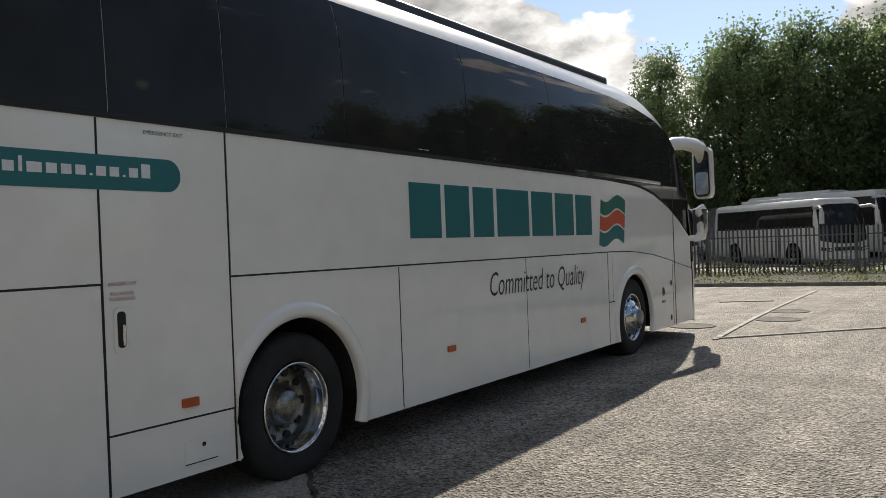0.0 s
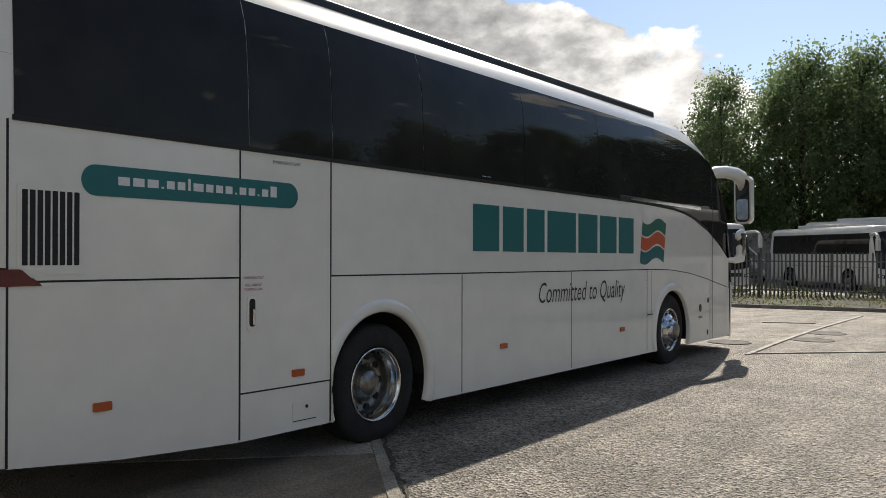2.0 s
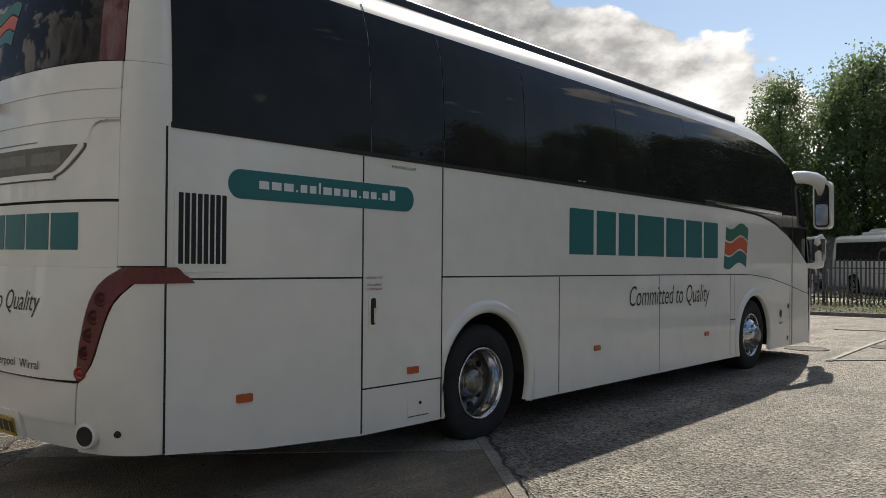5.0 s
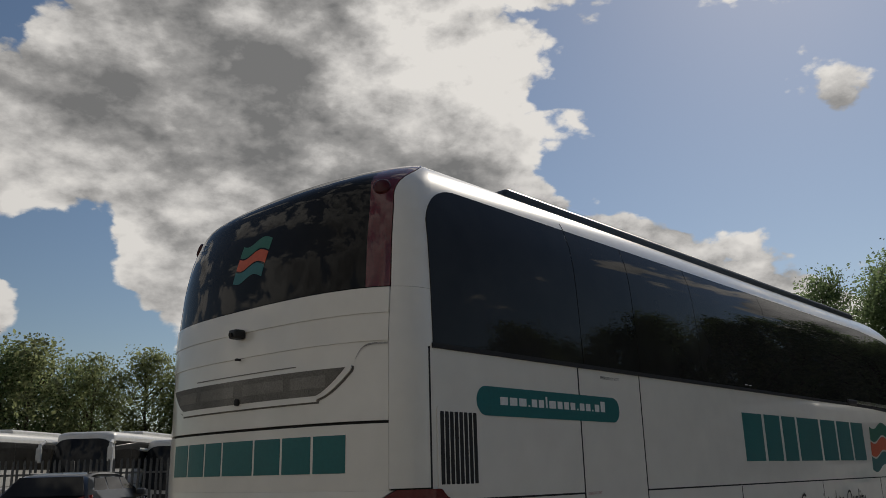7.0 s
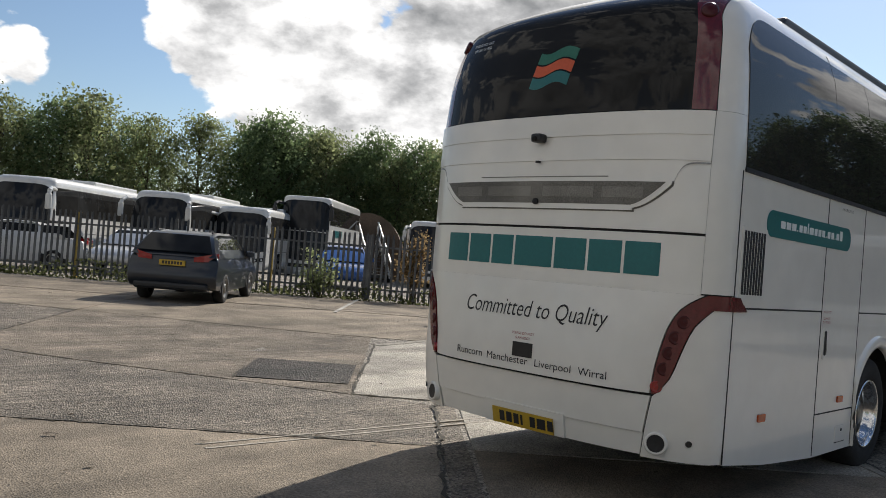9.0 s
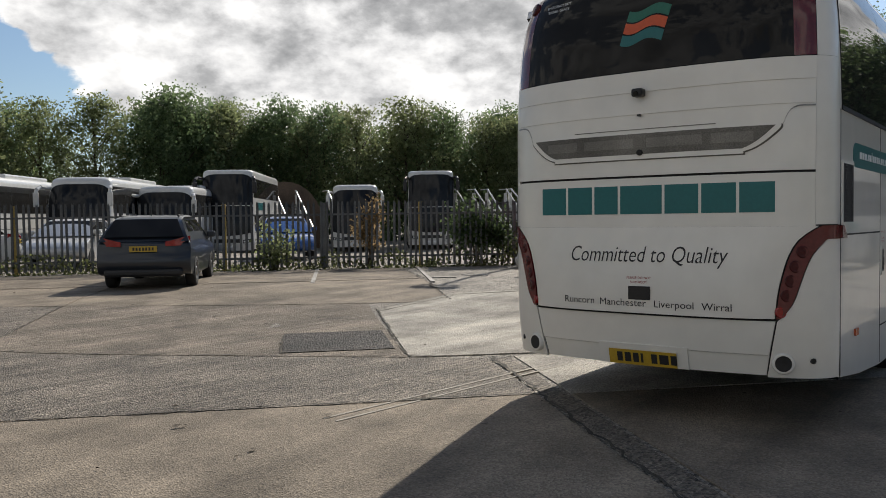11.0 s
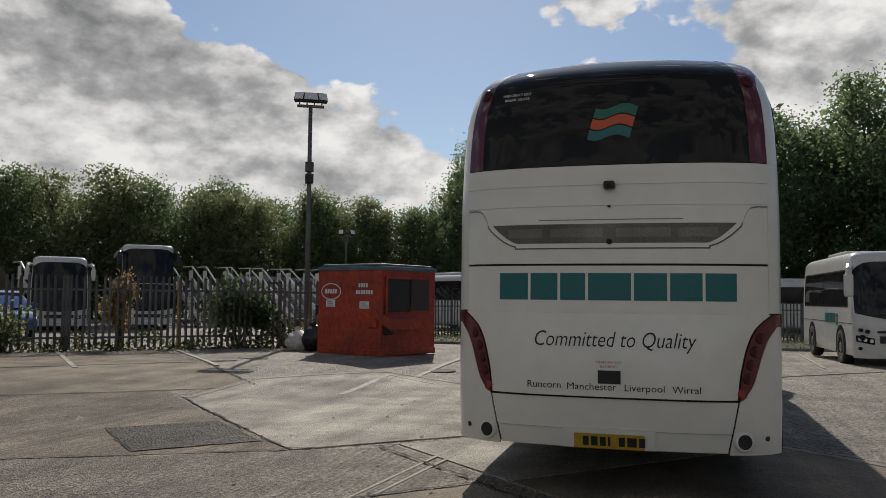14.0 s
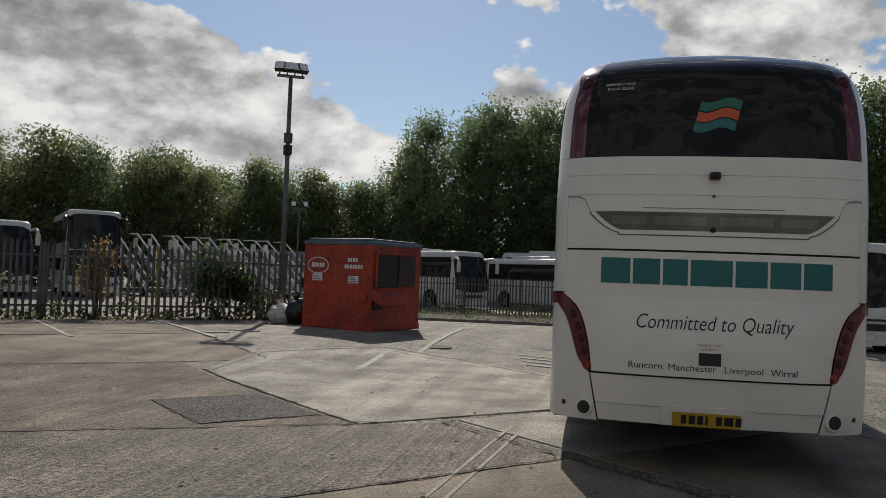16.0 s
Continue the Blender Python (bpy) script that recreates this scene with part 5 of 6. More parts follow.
def at_heading(x, y, deg):
    return pose(x, y, gz(x, y), rz=deg)


FACE = -139.5


def parked(front_x_, front_y_, deg, L_):
    """The pose of a vehicle whose nose stands at a place."""
    a = radians(deg)
    return at_heading(front_x_ - math.cos(a) * L_ / 2, front_y_ - math.sin(a) * L_ / 2, deg)


G = "coaches parked behind the fence"
coach_like("parked_coach", parked(6.0, 28.6, FACE, 11), 11, 2.5, 3.15, "white coach with dark windows parked behind the fence", "coach", group=G)
coach_like("parked_coach", parked(11.6, 28.8, FACE, 11), 11, 2.5, 3.22, "white coach with a deep dark windscreen behind the fence", "coach", group=G)
coach_like("parked_coach", parked(15.6, 28.9, FACE, 11), 11, 2.5, 3.12, "pale coach with a dark front and roof unit behind the fence", "coach", group=G)
coach_like("double_decker_bus", parked(20.1, 30.2, FACE, 10), 10, 2.5, 4.25, "white double-decker bus with dark lower front and teal name", "bus", deck=True, group=G, name_bars=(1.2, 2.28, 2.64, 0.26, 0.06, 7, (1, -1)), roof_pod=False, rake=0.35, skirt=SILVER)
coach_like("parked_coach", parked(28.0, 29.0, -138, 11), 11, 2.65, 3.75, "white coach with dark windscreen parked facing the fence", "coach", group=G)
coach_like("double_decker_bus", parked(32.2, 26.9, -140, 10), 10, 2.7, 4.6, "dark-fronted white double-decker bus parked behind the fence", "bus", deck=True, group=G, roof_pod=False, rake=0.35)
coach_like("parked_coach", parked(38.3, 7.6, -130, 10.5), 10.5, 2.5, 3.25, "white coach with dark windows beyond the far fence", "coach", group=G)
coach_like("parked_coach", at_heading(44.2, 4.0, -135), 9.6, 2.5, 3.1, "white coach with pale roof pod beyond the far fence", "coach", group=G)
coach_like("parked_coach", at_heading(47.5, -6.7, -86), 10.5, 2.5, 3.1, "low white coach with dark windows beyond the far fence", "coach", group=G)
coach_like("parked_coach", at_heading(51.8, 3.4, -114), 9.0, 2.5, 3.7, "tall dark-fronted coach with a white roof beyond the far fence", "coach", group=G)


def minibus():
    L_, W, H = 7.2, 2.25, 3.02
    ob = coach_like("minibus", at_heading(19.9, -5.85, 182), L_, W, H, "white minibus with a dark windscreen and amber roof beacon", "minibus", waist=1.55, glass_top=2.55, name_bars=(0.0, 1.12, 1.38, 0.16, 0.03, 7, (-1,)), roof_pod=False, rake=0.75, screen0=1.25)
    part("roof_pod", box(-1.6, 0.6, -0.7, 0.7, H - 0.04, H + 0.13, 0.05, 2), WHITE_FAR, ob)
    b = part("beacon_base", tube(bmesh.new(), (L_ / 2 - 1.0, 0.25, H - 0.05), (L_ / 2 - 1.0, 0.25, H + 0.06), 0.09, 0.08, 12), BLACK, ob)
    part("beacon", tube(bmesh.new(), (L_ / 2 - 1.0, 0.25, H + 0.06), (L_ / 2 - 1.0, 0.25, H + 0.24), 0.085, 0.06, 12), AMBER, b, "amber beacon dome")
    for sg in (1, -1):
        for y, z, r in ((0.98, 0.98, 0.055), (0.84, 0.95, 0.055), (0.95, 0.80, 0.075), (1.0, 0.52, 0.05)):
            x = L_ / 2 - 0.10 * (y / (W / 2)) ** 2 - 0.34 * (1 - max(0.0, 1 - (y / (W / 2)) ** 4) ** 0.25)
            part("front_lamp", tube(bmesh.new(), (x - 0.1, sg * y, z), (x + 0.075, sg * y, z), r, r * 0.9, 14), SCREEN, ob, "round dark front lamp")
    part("front_slot", box(L_ / 2 - 0.05, L_ / 2 + 0.06, -0.62, 0.62, 0.92, 0.97, 0.01, 1), BLACK, ob)
    for k, mtl in enumerate((TEAL, ORANGE, GREEN)):
        part("flag_stripe", slab([(1.42, 1.06 + 0.11 * k), (1.66, 1.06 + 0.11 * k), (1.66, 1.15 + 0.11 * k), (1.42, 1.15 + 0.11 * k)], lambda p, q, o: (p, -W / 2 - 0.014 - o, q), 0.006), mtl, ob)


minibus()


def car(name, m, paint, label, estate=True):
    """A family car; local x is ahead, the tail at -x."""
    ob = thing(name, m, label, "car")
    L2, W = 2.25, 1.78
    prof_low = [(-2.26, 0.34), (-2.34, 0.48), (-2.33, 0.64), (-2.25, 0.74), (-2.26, 0.90), (-2.18, 1.03), (-0.9, 1.01), (0.85, 0.97), (1.75, 0.84), (2.2, 0.66), (2.26, 0.42), (2.1, 0.24), (-2.1, 0.25)]
    ys = [-0.89, -0.885, -0.84, -0.6, 0, 0.6, 0.84, 0.885, 0.89]
    v, f = [], []
    n = len(prof_low)
    for y in ys:
        k = 1 - 0.055 * (abs(y) / 0.89) ** 6
        yy = y
        for x, z in prof_low:
            v.append((x * (1 - 0.05 * (abs(y) / 0.89) ** 4), yy * (0.94 if z > 0.9 else (0.95 if z < 0.3 else 1)), z * (1 if abs(y) < 0.85 else 0.99)))
    for j in range(len(ys) - 1):
        for q in range(n):
            f.append((j * n + q, j * n + (q + 1) % n, (j + 1) * n + (q + 1) % n, (j + 1) * n + q))
    f += [tuple(range(n - 1, -1, -1)), tuple(range((len(ys) - 1) * n, len(ys) * n))]
    body = part("body", (v, f), paint, ob, "", True)
    body.modifiers.new("rounding", "SUBSURF").levels = 2
    body.modifiers["rounding"].render_levels = 2
    rx = -1.75 if estate else -1.0
    cab = [(-2.20 if estate else -1.75, 0.96), (-2.08 if estate else -1.5, 1.12), (rx, 1.43 if estate else 1.38), (-1.25 if estate else -0.6, 1.49), (0.0, 1.50), (0.40, 1.43), (1.20, 0.95)]
    v, f = [], []
    n = len(cab)
    rings = [(-1, 0.80), (-0.97, 0.83), (0, 1.0), (0.97, 0.83), (1, 0.80)]
    for s, _ in rings:
        for x, z in cab:
            t = (z - 0.95) / 0.52
            v.append((x, s * (0.86 - 0.21 * t), z - (0.05 * t if abs(s) > 0.98 else 0)))
    for j in range(len(rings) - 1):
        for q in range(n - 1):
            f.append((j * n + q, j * n + q + 1, (j + 1) * n + q + 1, (j + 1) * n + q))
    f += [tuple(range(n)), tuple(range((len(rings) - 1) * n + n - 1, (len(rings) - 1) * n - 1, -1))]
    cabin = part("cabin", (v, f), paint, ob, "", True)
    cabin.modifiers.new("rounding", "SUBSURF").levels = 2
    cabin.modifiers["rounding"].render_levels = 2
    # glazing set just proud of the cabin
    def cs(x0, x1, z0, z1, sg):
        def fn(a, t, o):
            z = z0 + (z1 - z0) * t
            tt = (z - 0.95) / 0.52
            return (x0[0] + (x1[0] - x0[0]) * a + ((x0[1] - x0[0]) * (1 - a) + (x1[1] - x1[0]) * a) * t, sg * (0.852 - 0.21 * tt + o), z)
        return sheet(fn, lin(0, 1, 5), lin(0, 1, 4), 0.015)
    for sg in (1, -1):
        part("side_window", cs((0.10, 0.08), (0.98, 0.36), 1.0, 1.37, sg), GLASS, ob)
        part("side_window", cs((-0.85, -0.80), (0.05, 0.03), 1.0, 1.38, sg), GLASS, ob)
        part("side_window", cs((-1.80, -1.45), (-0.92, -0.87), 1.02, 1.37, sg), GLASS, ob)
        tl = part("tail_lamp", sheet(lambda a, t, o: (-2.262 + 0.24 * a ** 3 - o, sg * (0.42 + 0.44 * a), 0.86 + (0.09 + 0.09 * a) * t + 0.02 * a), lin(0, 1, 6), lin(0, 1, 3), 0.03), LAMPRED, ob, "red tail lamp", True)
        for x in (1.35, -1.32):
            simple_wheel(ob, x, sg * 0.885, 0.32, 0.2)
            part("wheel_arch", slab([(x + 0.385 * math.cos(a), 0.32 + 0.385 * math.sin(a)) for a in lin(0, math.pi, 14)] + [(x - 0.385, 0.25), (x + 0.385, 0.25)], lambda a, b, o: (a, sg * (0.868 + o), b), 0.02), UNDER, ob)
        part("door_mirror", box(0.72, 0.92, sg * 0.95 - 0.09, sg * 0.95 + 0.09, 0.98, 1.12, 0.03), paint, ob)
        part("roof_bar", box(-1.5, 0.1, sg * 0.56 - 0.015, sg * 0.56 + 0.015, 1.45, 1.485, 0.008, 1), BLACK, ob)
    b0 = (-2.185, 1.05) if estate else (-1.72, 1.02)
    b1 = (-1.84, 1.40) if estate else (-1.05, 1.36)
    part("rear_window", sheet(lambda s, t, o: (b0[0] + (b1[0] - b0[0]) * t - 0.012 - o, s * (0.76 - 0.16 * t), b0[1] + (b1[1] - b0[1]) * t), lin(-1, 1, 7), lin(0, 1, 4), 0.015), GLASS, ob)
    part("windscreen", sheet(lambda s, t, o: (1.10 - 0.72 * t + 0.015 + o, s * (0.76 - 0.14 * t), 0.99 + 0.42 * t), lin(-1, 1, 7), lin(0, 1, 4), 0.015), GLASS, ob)
    pl = part("number_plate", box(-2.295, -2.25, -0.26, 0.26, 0.76, 0.87), YELLOW, ob, "yellow number plate")
    for k in range(7):
        part("plate_bar", box(-2.299, -2.294, -0.2 + 0.06 * k, -0.165 + 0.06 * k, 0.785, 0.845), INK, pl)
    part("bumper", box(-2.325, -2.1, -0.74, 0.74, 0.27, 0.42, 0.05, 2), BLACK, ob)
    part("aerial", tube(bmesh.new(), (-1.3, 0, 1.45), (-1.45, 0, 1.62), 0.008, 0.004, 6), BLACK, ob)
    return ob


car("estate_car", at_heading(5.05, 13.55, 46), NAVY, "dark blue-grey estate car parked nose to the fence")
car("saloon_car", at_heading(4.6, 24.2, 150), WHITE_FAR, "white hatchback car parked behind the fence", False)
car("saloon_car", at_heading(14.2, 19.6, -130), mat("blue car paint", (0.03, 0.09, 0.28), 0.25, coat=0.8, var=0.05), "blue hatchback car parked behind the fence", False)
car("estate_car", at_heading(8.0, 22.6, -134), SILVER, "silver estate car parked behind the fence")


def passenger_steps(m):
    """Mobile airport steps: two stringers, treads, handrails and a platform on a wheeled frame."""
    ob = thing("boarding_steps", m, "white mobile boarding steps with handrails parked in a row", "steps", "row of boarding steps")
    run, rise, w = 4.2, 2.6, 1.35
    for sg in (1, -1):
        v, f = slab([(0, 0.25), (0.25, 0.25), (run, rise), (run, rise + 0.28), (run - 0.2, rise + 0.28)], lambda a, b, o: (a, sg * (w / 2 + o), b), 0.06)
        part("stringer", (v, f), WHITE_FAR, ob)
        bm = bmesh.new()
        tube(bm, (0.15, sg * w / 2, 1.15), (run, sg * w / 2, rise + 1.1), 0.05)
        tube(bm, (run, sg * w / 2, rise + 1.1), (run + 1.3, sg * w / 2, rise + 1.1), 0.03)
        for k in range(6):
            x = 0.15 + (run - 0.15) * k / 5
            tube(bm, (x, sg * w / 2, 0.3 + (rise - 0.25) * x / run), (x, sg * w / 2, 1.1 + (rise) * x / run), 0.02, n=6)
        part("handrail", bm, WHITE_FAR, ob)
        part("side_panel", slab([(0.2, 0.45), (run, rise + 0.30), (run, rise + 0.5), (0.2, 0.65)], lambda a, b, o: (a, sg * (w / 2 - 0.02 + o), b), 0.015), PALE, ob)
    for sg in (1, -1):
        part("platform_panel", box(run - 0.1, run + 0.42, sg * w / 2 - 0.02, sg * w / 2 + 0.02, rise + 0.1, rise + 0.85, 0.01, 1), WHITE_FAR, ob, "white side panel of the landing")
    for k in range(13):
        t = (k + 0.5) / 13
        part("tread", box(run * t, run * t + 0.3, -w / 2, w / 2, 0.28 + rise * t, 0.32 + rise * t), GALV, ob)
    part("platform", box(run, run + 1.3, -w / 2, w / 2, rise + 0.1, rise + 0.2), GALV, ob)
    for sg in (1, -1):
        part("leg", tube(bmesh.new(), (run + 0.2, sg * w / 2, 0.2), (run + 0.2, sg * w / 2, rise + 0.1), 0.06), WHITE_FAR, ob)
        part("leg", tube(bmesh.new(), (run + 1.1, sg * w / 2, 0.2), (run - 1.0, sg * w / 2, rise - 0.5), 0.04), WHITE_FAR, ob)
        for x in (0.6, run + 0.8):
            simple_wheel(ob, x, sg * 0.75, 0.25, 0.14)
    part("frame", box(0.2, run + 1.2, -0.5, 0.5, 0.25, 0.42), GALV, ob)
    return ob


st = passenger_steps(at_heading(36.6, 25.6, 58))
for x, y, a in ((38.2, 24.4, 55), (39.6, 23.0, 61), (41.0, 21.8, 57), (42.2, 20.2, 60), (43.2, 18.8, 56), (28.5, 33.6, 62), (31.0, 31.6, 60), (49.5, 9.6, 58)):
    copy_thing(st, at_heading(x, y, a))


def storage_dome():
    """A round-topped tarpaulin store far behind the fence."""
    ob = thing("storage_shelter", at_heading(33.5, 40.5, 46), "brown round-topped tarpaulin shelter behind the parked buses", "shelter")
    n, L2, r, h = 18, 4.0, 2.6, 4.3
    v, f = [], []
    for x in lin(-L2, L2, 6):
        for k in range(n + 1):
            a = math.pi * k / n
            v.append((x, r * math.cos(a), h * math.sin(a) ** 0.8 + 0.04 * math.sin(x * 2.4)))
    for j in range(5):
        for k in range(n):
            f.append((j * (n + 1) + k, j * (n + 1) + k + 1, (j + 1) * (n + 1) + k + 1, (j + 1) * (n + 1) + k))
    part("cover", (v, f), DOME, ob, "", True)
    for e in (0, 5):
        part("end_wall", ([v[e * (n + 1) + k] for k in range(n + 1)], [tuple(range(n + 1))]), DOME, ob)


storage_dome()


# ---- skip, mast, sacks ----
def skip():
    a, b = Vector((-0.36, -0.933, 0)), Vector((0.933, -0.36, 0))
    o = Vector((12.19, 7.96, 0.19))
    m = Matrix((( a.x, b.x, 0, o.x), (a.y, b.y, 0, o.y), (0, 0, 1, gz(12.3, 7)), (0, 0, 0, 1)))
    # local x runs along the lettered face, y along the hatch face
    ob = thing("waste_skip", m, "orange-red enclosed waste skip with black hatch standing on concrete", "skip")
    W, D, H = 2.04, 2.05, 2.06
    part("shell", box(0, W, 0, D, 0.06, H, 0.03, 2), SKIP, ob)
    for x in (0.03, W - 0.03):
        part("corner_post", box(x - 0.045, x + 0.045, -0.012, 0.06, 0.03, H + 0.01, 0.01, 1), SKIP, ob)
    part("base_rail", box(-0.02, W + 0.02, -0.02, 0.08, 0.0, 0.14, 0.012, 1), SKIP, ob)
    part("base_rail", box(W - 0.06, W + 0.022, 0.0, D, 0.0, 0.14, 0.012, 1), SKIP, ob)
    part("rim", box(-0.03, W + 0.03, -0.03, D + 0.03, H - 0.06, H + 0.04, 0.015, 1), mat("blue-grey skip lid", (0.10, 0.15, 0.19), 0.5, var=0.2), ob, "blue-grey lid edge")
    part("lid", box(0.05, W - 0.05, 0.05, D - 0.05, H + 0.03, H + 0.10, 0.03, 2), mat("dull blue lid", (0.09, 0.13, 0.16), 0.55, var=0.2), ob, "dull blue-grey lid")
    part("side_pocket", box(-0.14, 0.0, 0.15, 0.55, 0.85, 1.15, 0.02, 1), SKIP, ob)
    part("lift_pocket", box(0.0 - 0.10, 0.02, -0.03, 0.15, 0.92, 1.18, 0.02, 1), BLACK, ob)
    # hatch on the right face
    part("hatch", box(W - 0.01, W + 0.02, 0.18, 1.05, 1.02, 1.80, 0.01, 1), BLACK, ob, "black hatch opening")
    part("hatch_door", box(W + 0.02, W + 0.05, 1.05, 1.75, 1.05, 1.78, 0.01, 1), mat("dark hatch shutter", (0.05, 0.03, 0.03), 0.5, var=0.2), ob)
    part("hatch_frame", box(W, W + 0.05, 0.10, 0.18, 0.95, 1.86, 0.01, 1), SKIP, ob)
    part("hatch_frame", box(W, W + 0.05, 0.10, 1.80, 1.80, 1.87, 0.01, 1), SKIP, ob)
    bm = box(W, W + 0.30, 0.0, 1.1, 0.72, 0.98, 0.03, 2)
    for v in bm.verts:
        if v.co.x > W + 0.15:
            v.co.z -= 0.12
    part("chute", bm, SKIP, ob)
    part("bracket", box(W - 0.02, W + 0.12, 0.05, 0.30, 0.50, 0.72, 0.02, 1), BLACK, ob)
    part("bracket", box(W - 0.35, W - 0.1, -0.08, 0.0, 0.66, 0.84, 0.02, 1), SKIP, ob)
    # oval badge, phone bars, notices
    ell = lambda rx, rz, cx, cz: [(cx + rx * math.cos(t), cz + rz * math.sin(t)) for t in lin(0, 2 * math.pi * 31 / 32, 32)]
    face = lambda out: (lambda p, q, o: (p, -out - o, q))
    bd = part("badge", slab(ell(0.33, 0.20, 0.42, 1.50), face(0.006), 0.005), PALE, ob, "pale oval badge outline")
    part("badge_field", slab(ell(0.305, 0.178, 0.42, 1.50), face(0.009), 0.004), SKIP, bd)
    for k in range(5):
        x = 0.22 + 0.083 * k
        part("badge_block", slab([(x, 1.45), (x + 0.06, 1.45), (x + 0.075, 1.56), (x + 0.015, 1.56)], face(0.012), 0.003), PALE, bd)
    for z, n, x0 in ((1.60, 4, 1.32), (1.44, 7, 1.24)):
        for k in range(n):
            x = x0 + 0.078 * k
            part("phone_bar", slab([(x, z), (x + 0.055, z), (x + 0.055, z + 0.095), (x, z + 0.095)], face(0.006), 0.004), PALE, ob)
    for x0, x1, z0, z1 in ((0.26, 0.56, 1.13, 1.30), (1.36, 1.66, 1.10, 1.27)):
        nt = part("notice", slab([(x0, z0), (x1, z0), (x1, z1), (x0, z1)], face(0.006), 0.004), PALE, ob, "small white notice")
        for k in range(3):
            z = z0 + 0.03 + 0.045 * k
            part("notice_bar", slab([(x0 + 0.03, z), (x1 - 0.03 - 0.04 * k, z), (x1 - 0.03 - 0.04 * k, z + 0.015), (x0 + 0.03, z + 0.015)], face(0.009), 0.002), INK, nt)


skip()


def sack(m, material, label, r, h):
    ob = thing("rubbish_sack", m, label, "rubbish bag", "sacks by the skip")
    bm = bmesh.new()
    bmesh.ops.create_icosphere(bm, subdivisions=4, radius=1)
    for v in bm.verts:
        n = v.co.normalized()
        k = 1 + 0.16 * noise.noise(n * 2.2 + Vector((r * 9, h, 0))) + 0.07 * noise.noise(n * 6)
        v.co = Vector((n.x * r * k, n.y * r * k, max(0, (n.z * 0.55 + 0.45) * h * k)))
    part("bag", bm, material, ob, "", True)
    part("tie", tube(bmesh.new(), (0, 0, h * 0.9), (0.05, 0.03, h * 1.15), 0.04, 0.09, 8), material, ob)


sack(at_heading(12.75, 8.75, 20), BAGW, "white filled rubbish sack on the ground by the skip", 0.33, 0.50)
sack(at_heading(12.75, 8.30, 60), BAGB, "black bin bag on the ground by the skip", 0.33, 0.62)


def mast(m, h, heads, label, r=0.075):
    ob = thing("floodlight_mast", m, label, "floodlight")
    part("pole", tube(bmesh.new(), (0, 0, 0), (0, 0, h), r, r * 0.7, 14), GALV, ob, "tapered steel pole", True)
    part("joint", tube(bmesh.new(), (0, 0, h * 0.72), (0, 0, h * 0.76), r * 1.5, r * 1.5, 12), GALV, ob)
    if heads > 2:
        part("bracket_box", box(-0.12, 0.12, -0.13, 0.13, h * 0.67, h * 0.71, 0.02, 1), BLACK, ob)
    part("crossarm", box(-0.4, 0.4, -0.04, 0.04, h - 0.06, h + 0.02, 0.01, 1), GALV, ob)
    for k in range(heads):
        x = -0.33 + 0.66 * k / (heads - 1)
        hd = part("floodlight", box(-0.15, 0.15, -0.08, 0.08, -0.15, 0.15, 0.02, 1), BLACK, ob, "square floodlight head")
        hd.matrix_local = pose(x, -0.1, h + 0.22, -28, 0, (x * 55))
        gl = part("lens", box(-0.13, 0.13, -0.086, -0.079, -0.13, 0.13), LAMPGLOW, hd, "glass front")
        part("stirrup", tube(bmesh.new(), (x, 0, h), (x, -0.08, h + 0.14), 0.02), GALV, ob)
    return ob


mast(pose(16.0, 10.05, gz(16, 10), rz=-62), 7.15, 4, "tall galvanised floodlight mast with four lamp heads", 0.085)
mast(pose(39.6, 18.5, -0.28, rz=-60), 5.5, 2, "far floodlight mast with two lit heads", 0.06)
mast(pose(46.5, -1.5, -0.28, rz=-90), 4.9, 2, "thin lamp post beyond the far fence", 0.05)


# ---- planting ----
def leaf_quads(rng, pts, smin, smax):
    n = len(pts)
    a = rng.normal(size=(n, 3))
    a /= np.linalg.norm(a, axis=1)[:, None]
    b = rng.normal(size=(n, 3))
    b -= (a * b).sum(1)[:, None] * a
    b /= np.linalg.norm(b, axis=1)[:, None]
    s = rng.uniform(smin, smax, n)[:, None]
    v = np.stack([pts + a * s * 0.5, pts + b * s * 0.32, pts - a * s * 0.5, pts - b * s * 0.32], 1).reshape(-1, 3)
    f = np.arange(4 * n).reshape(-1, 4)
    return v.tolist(), f.tolist()


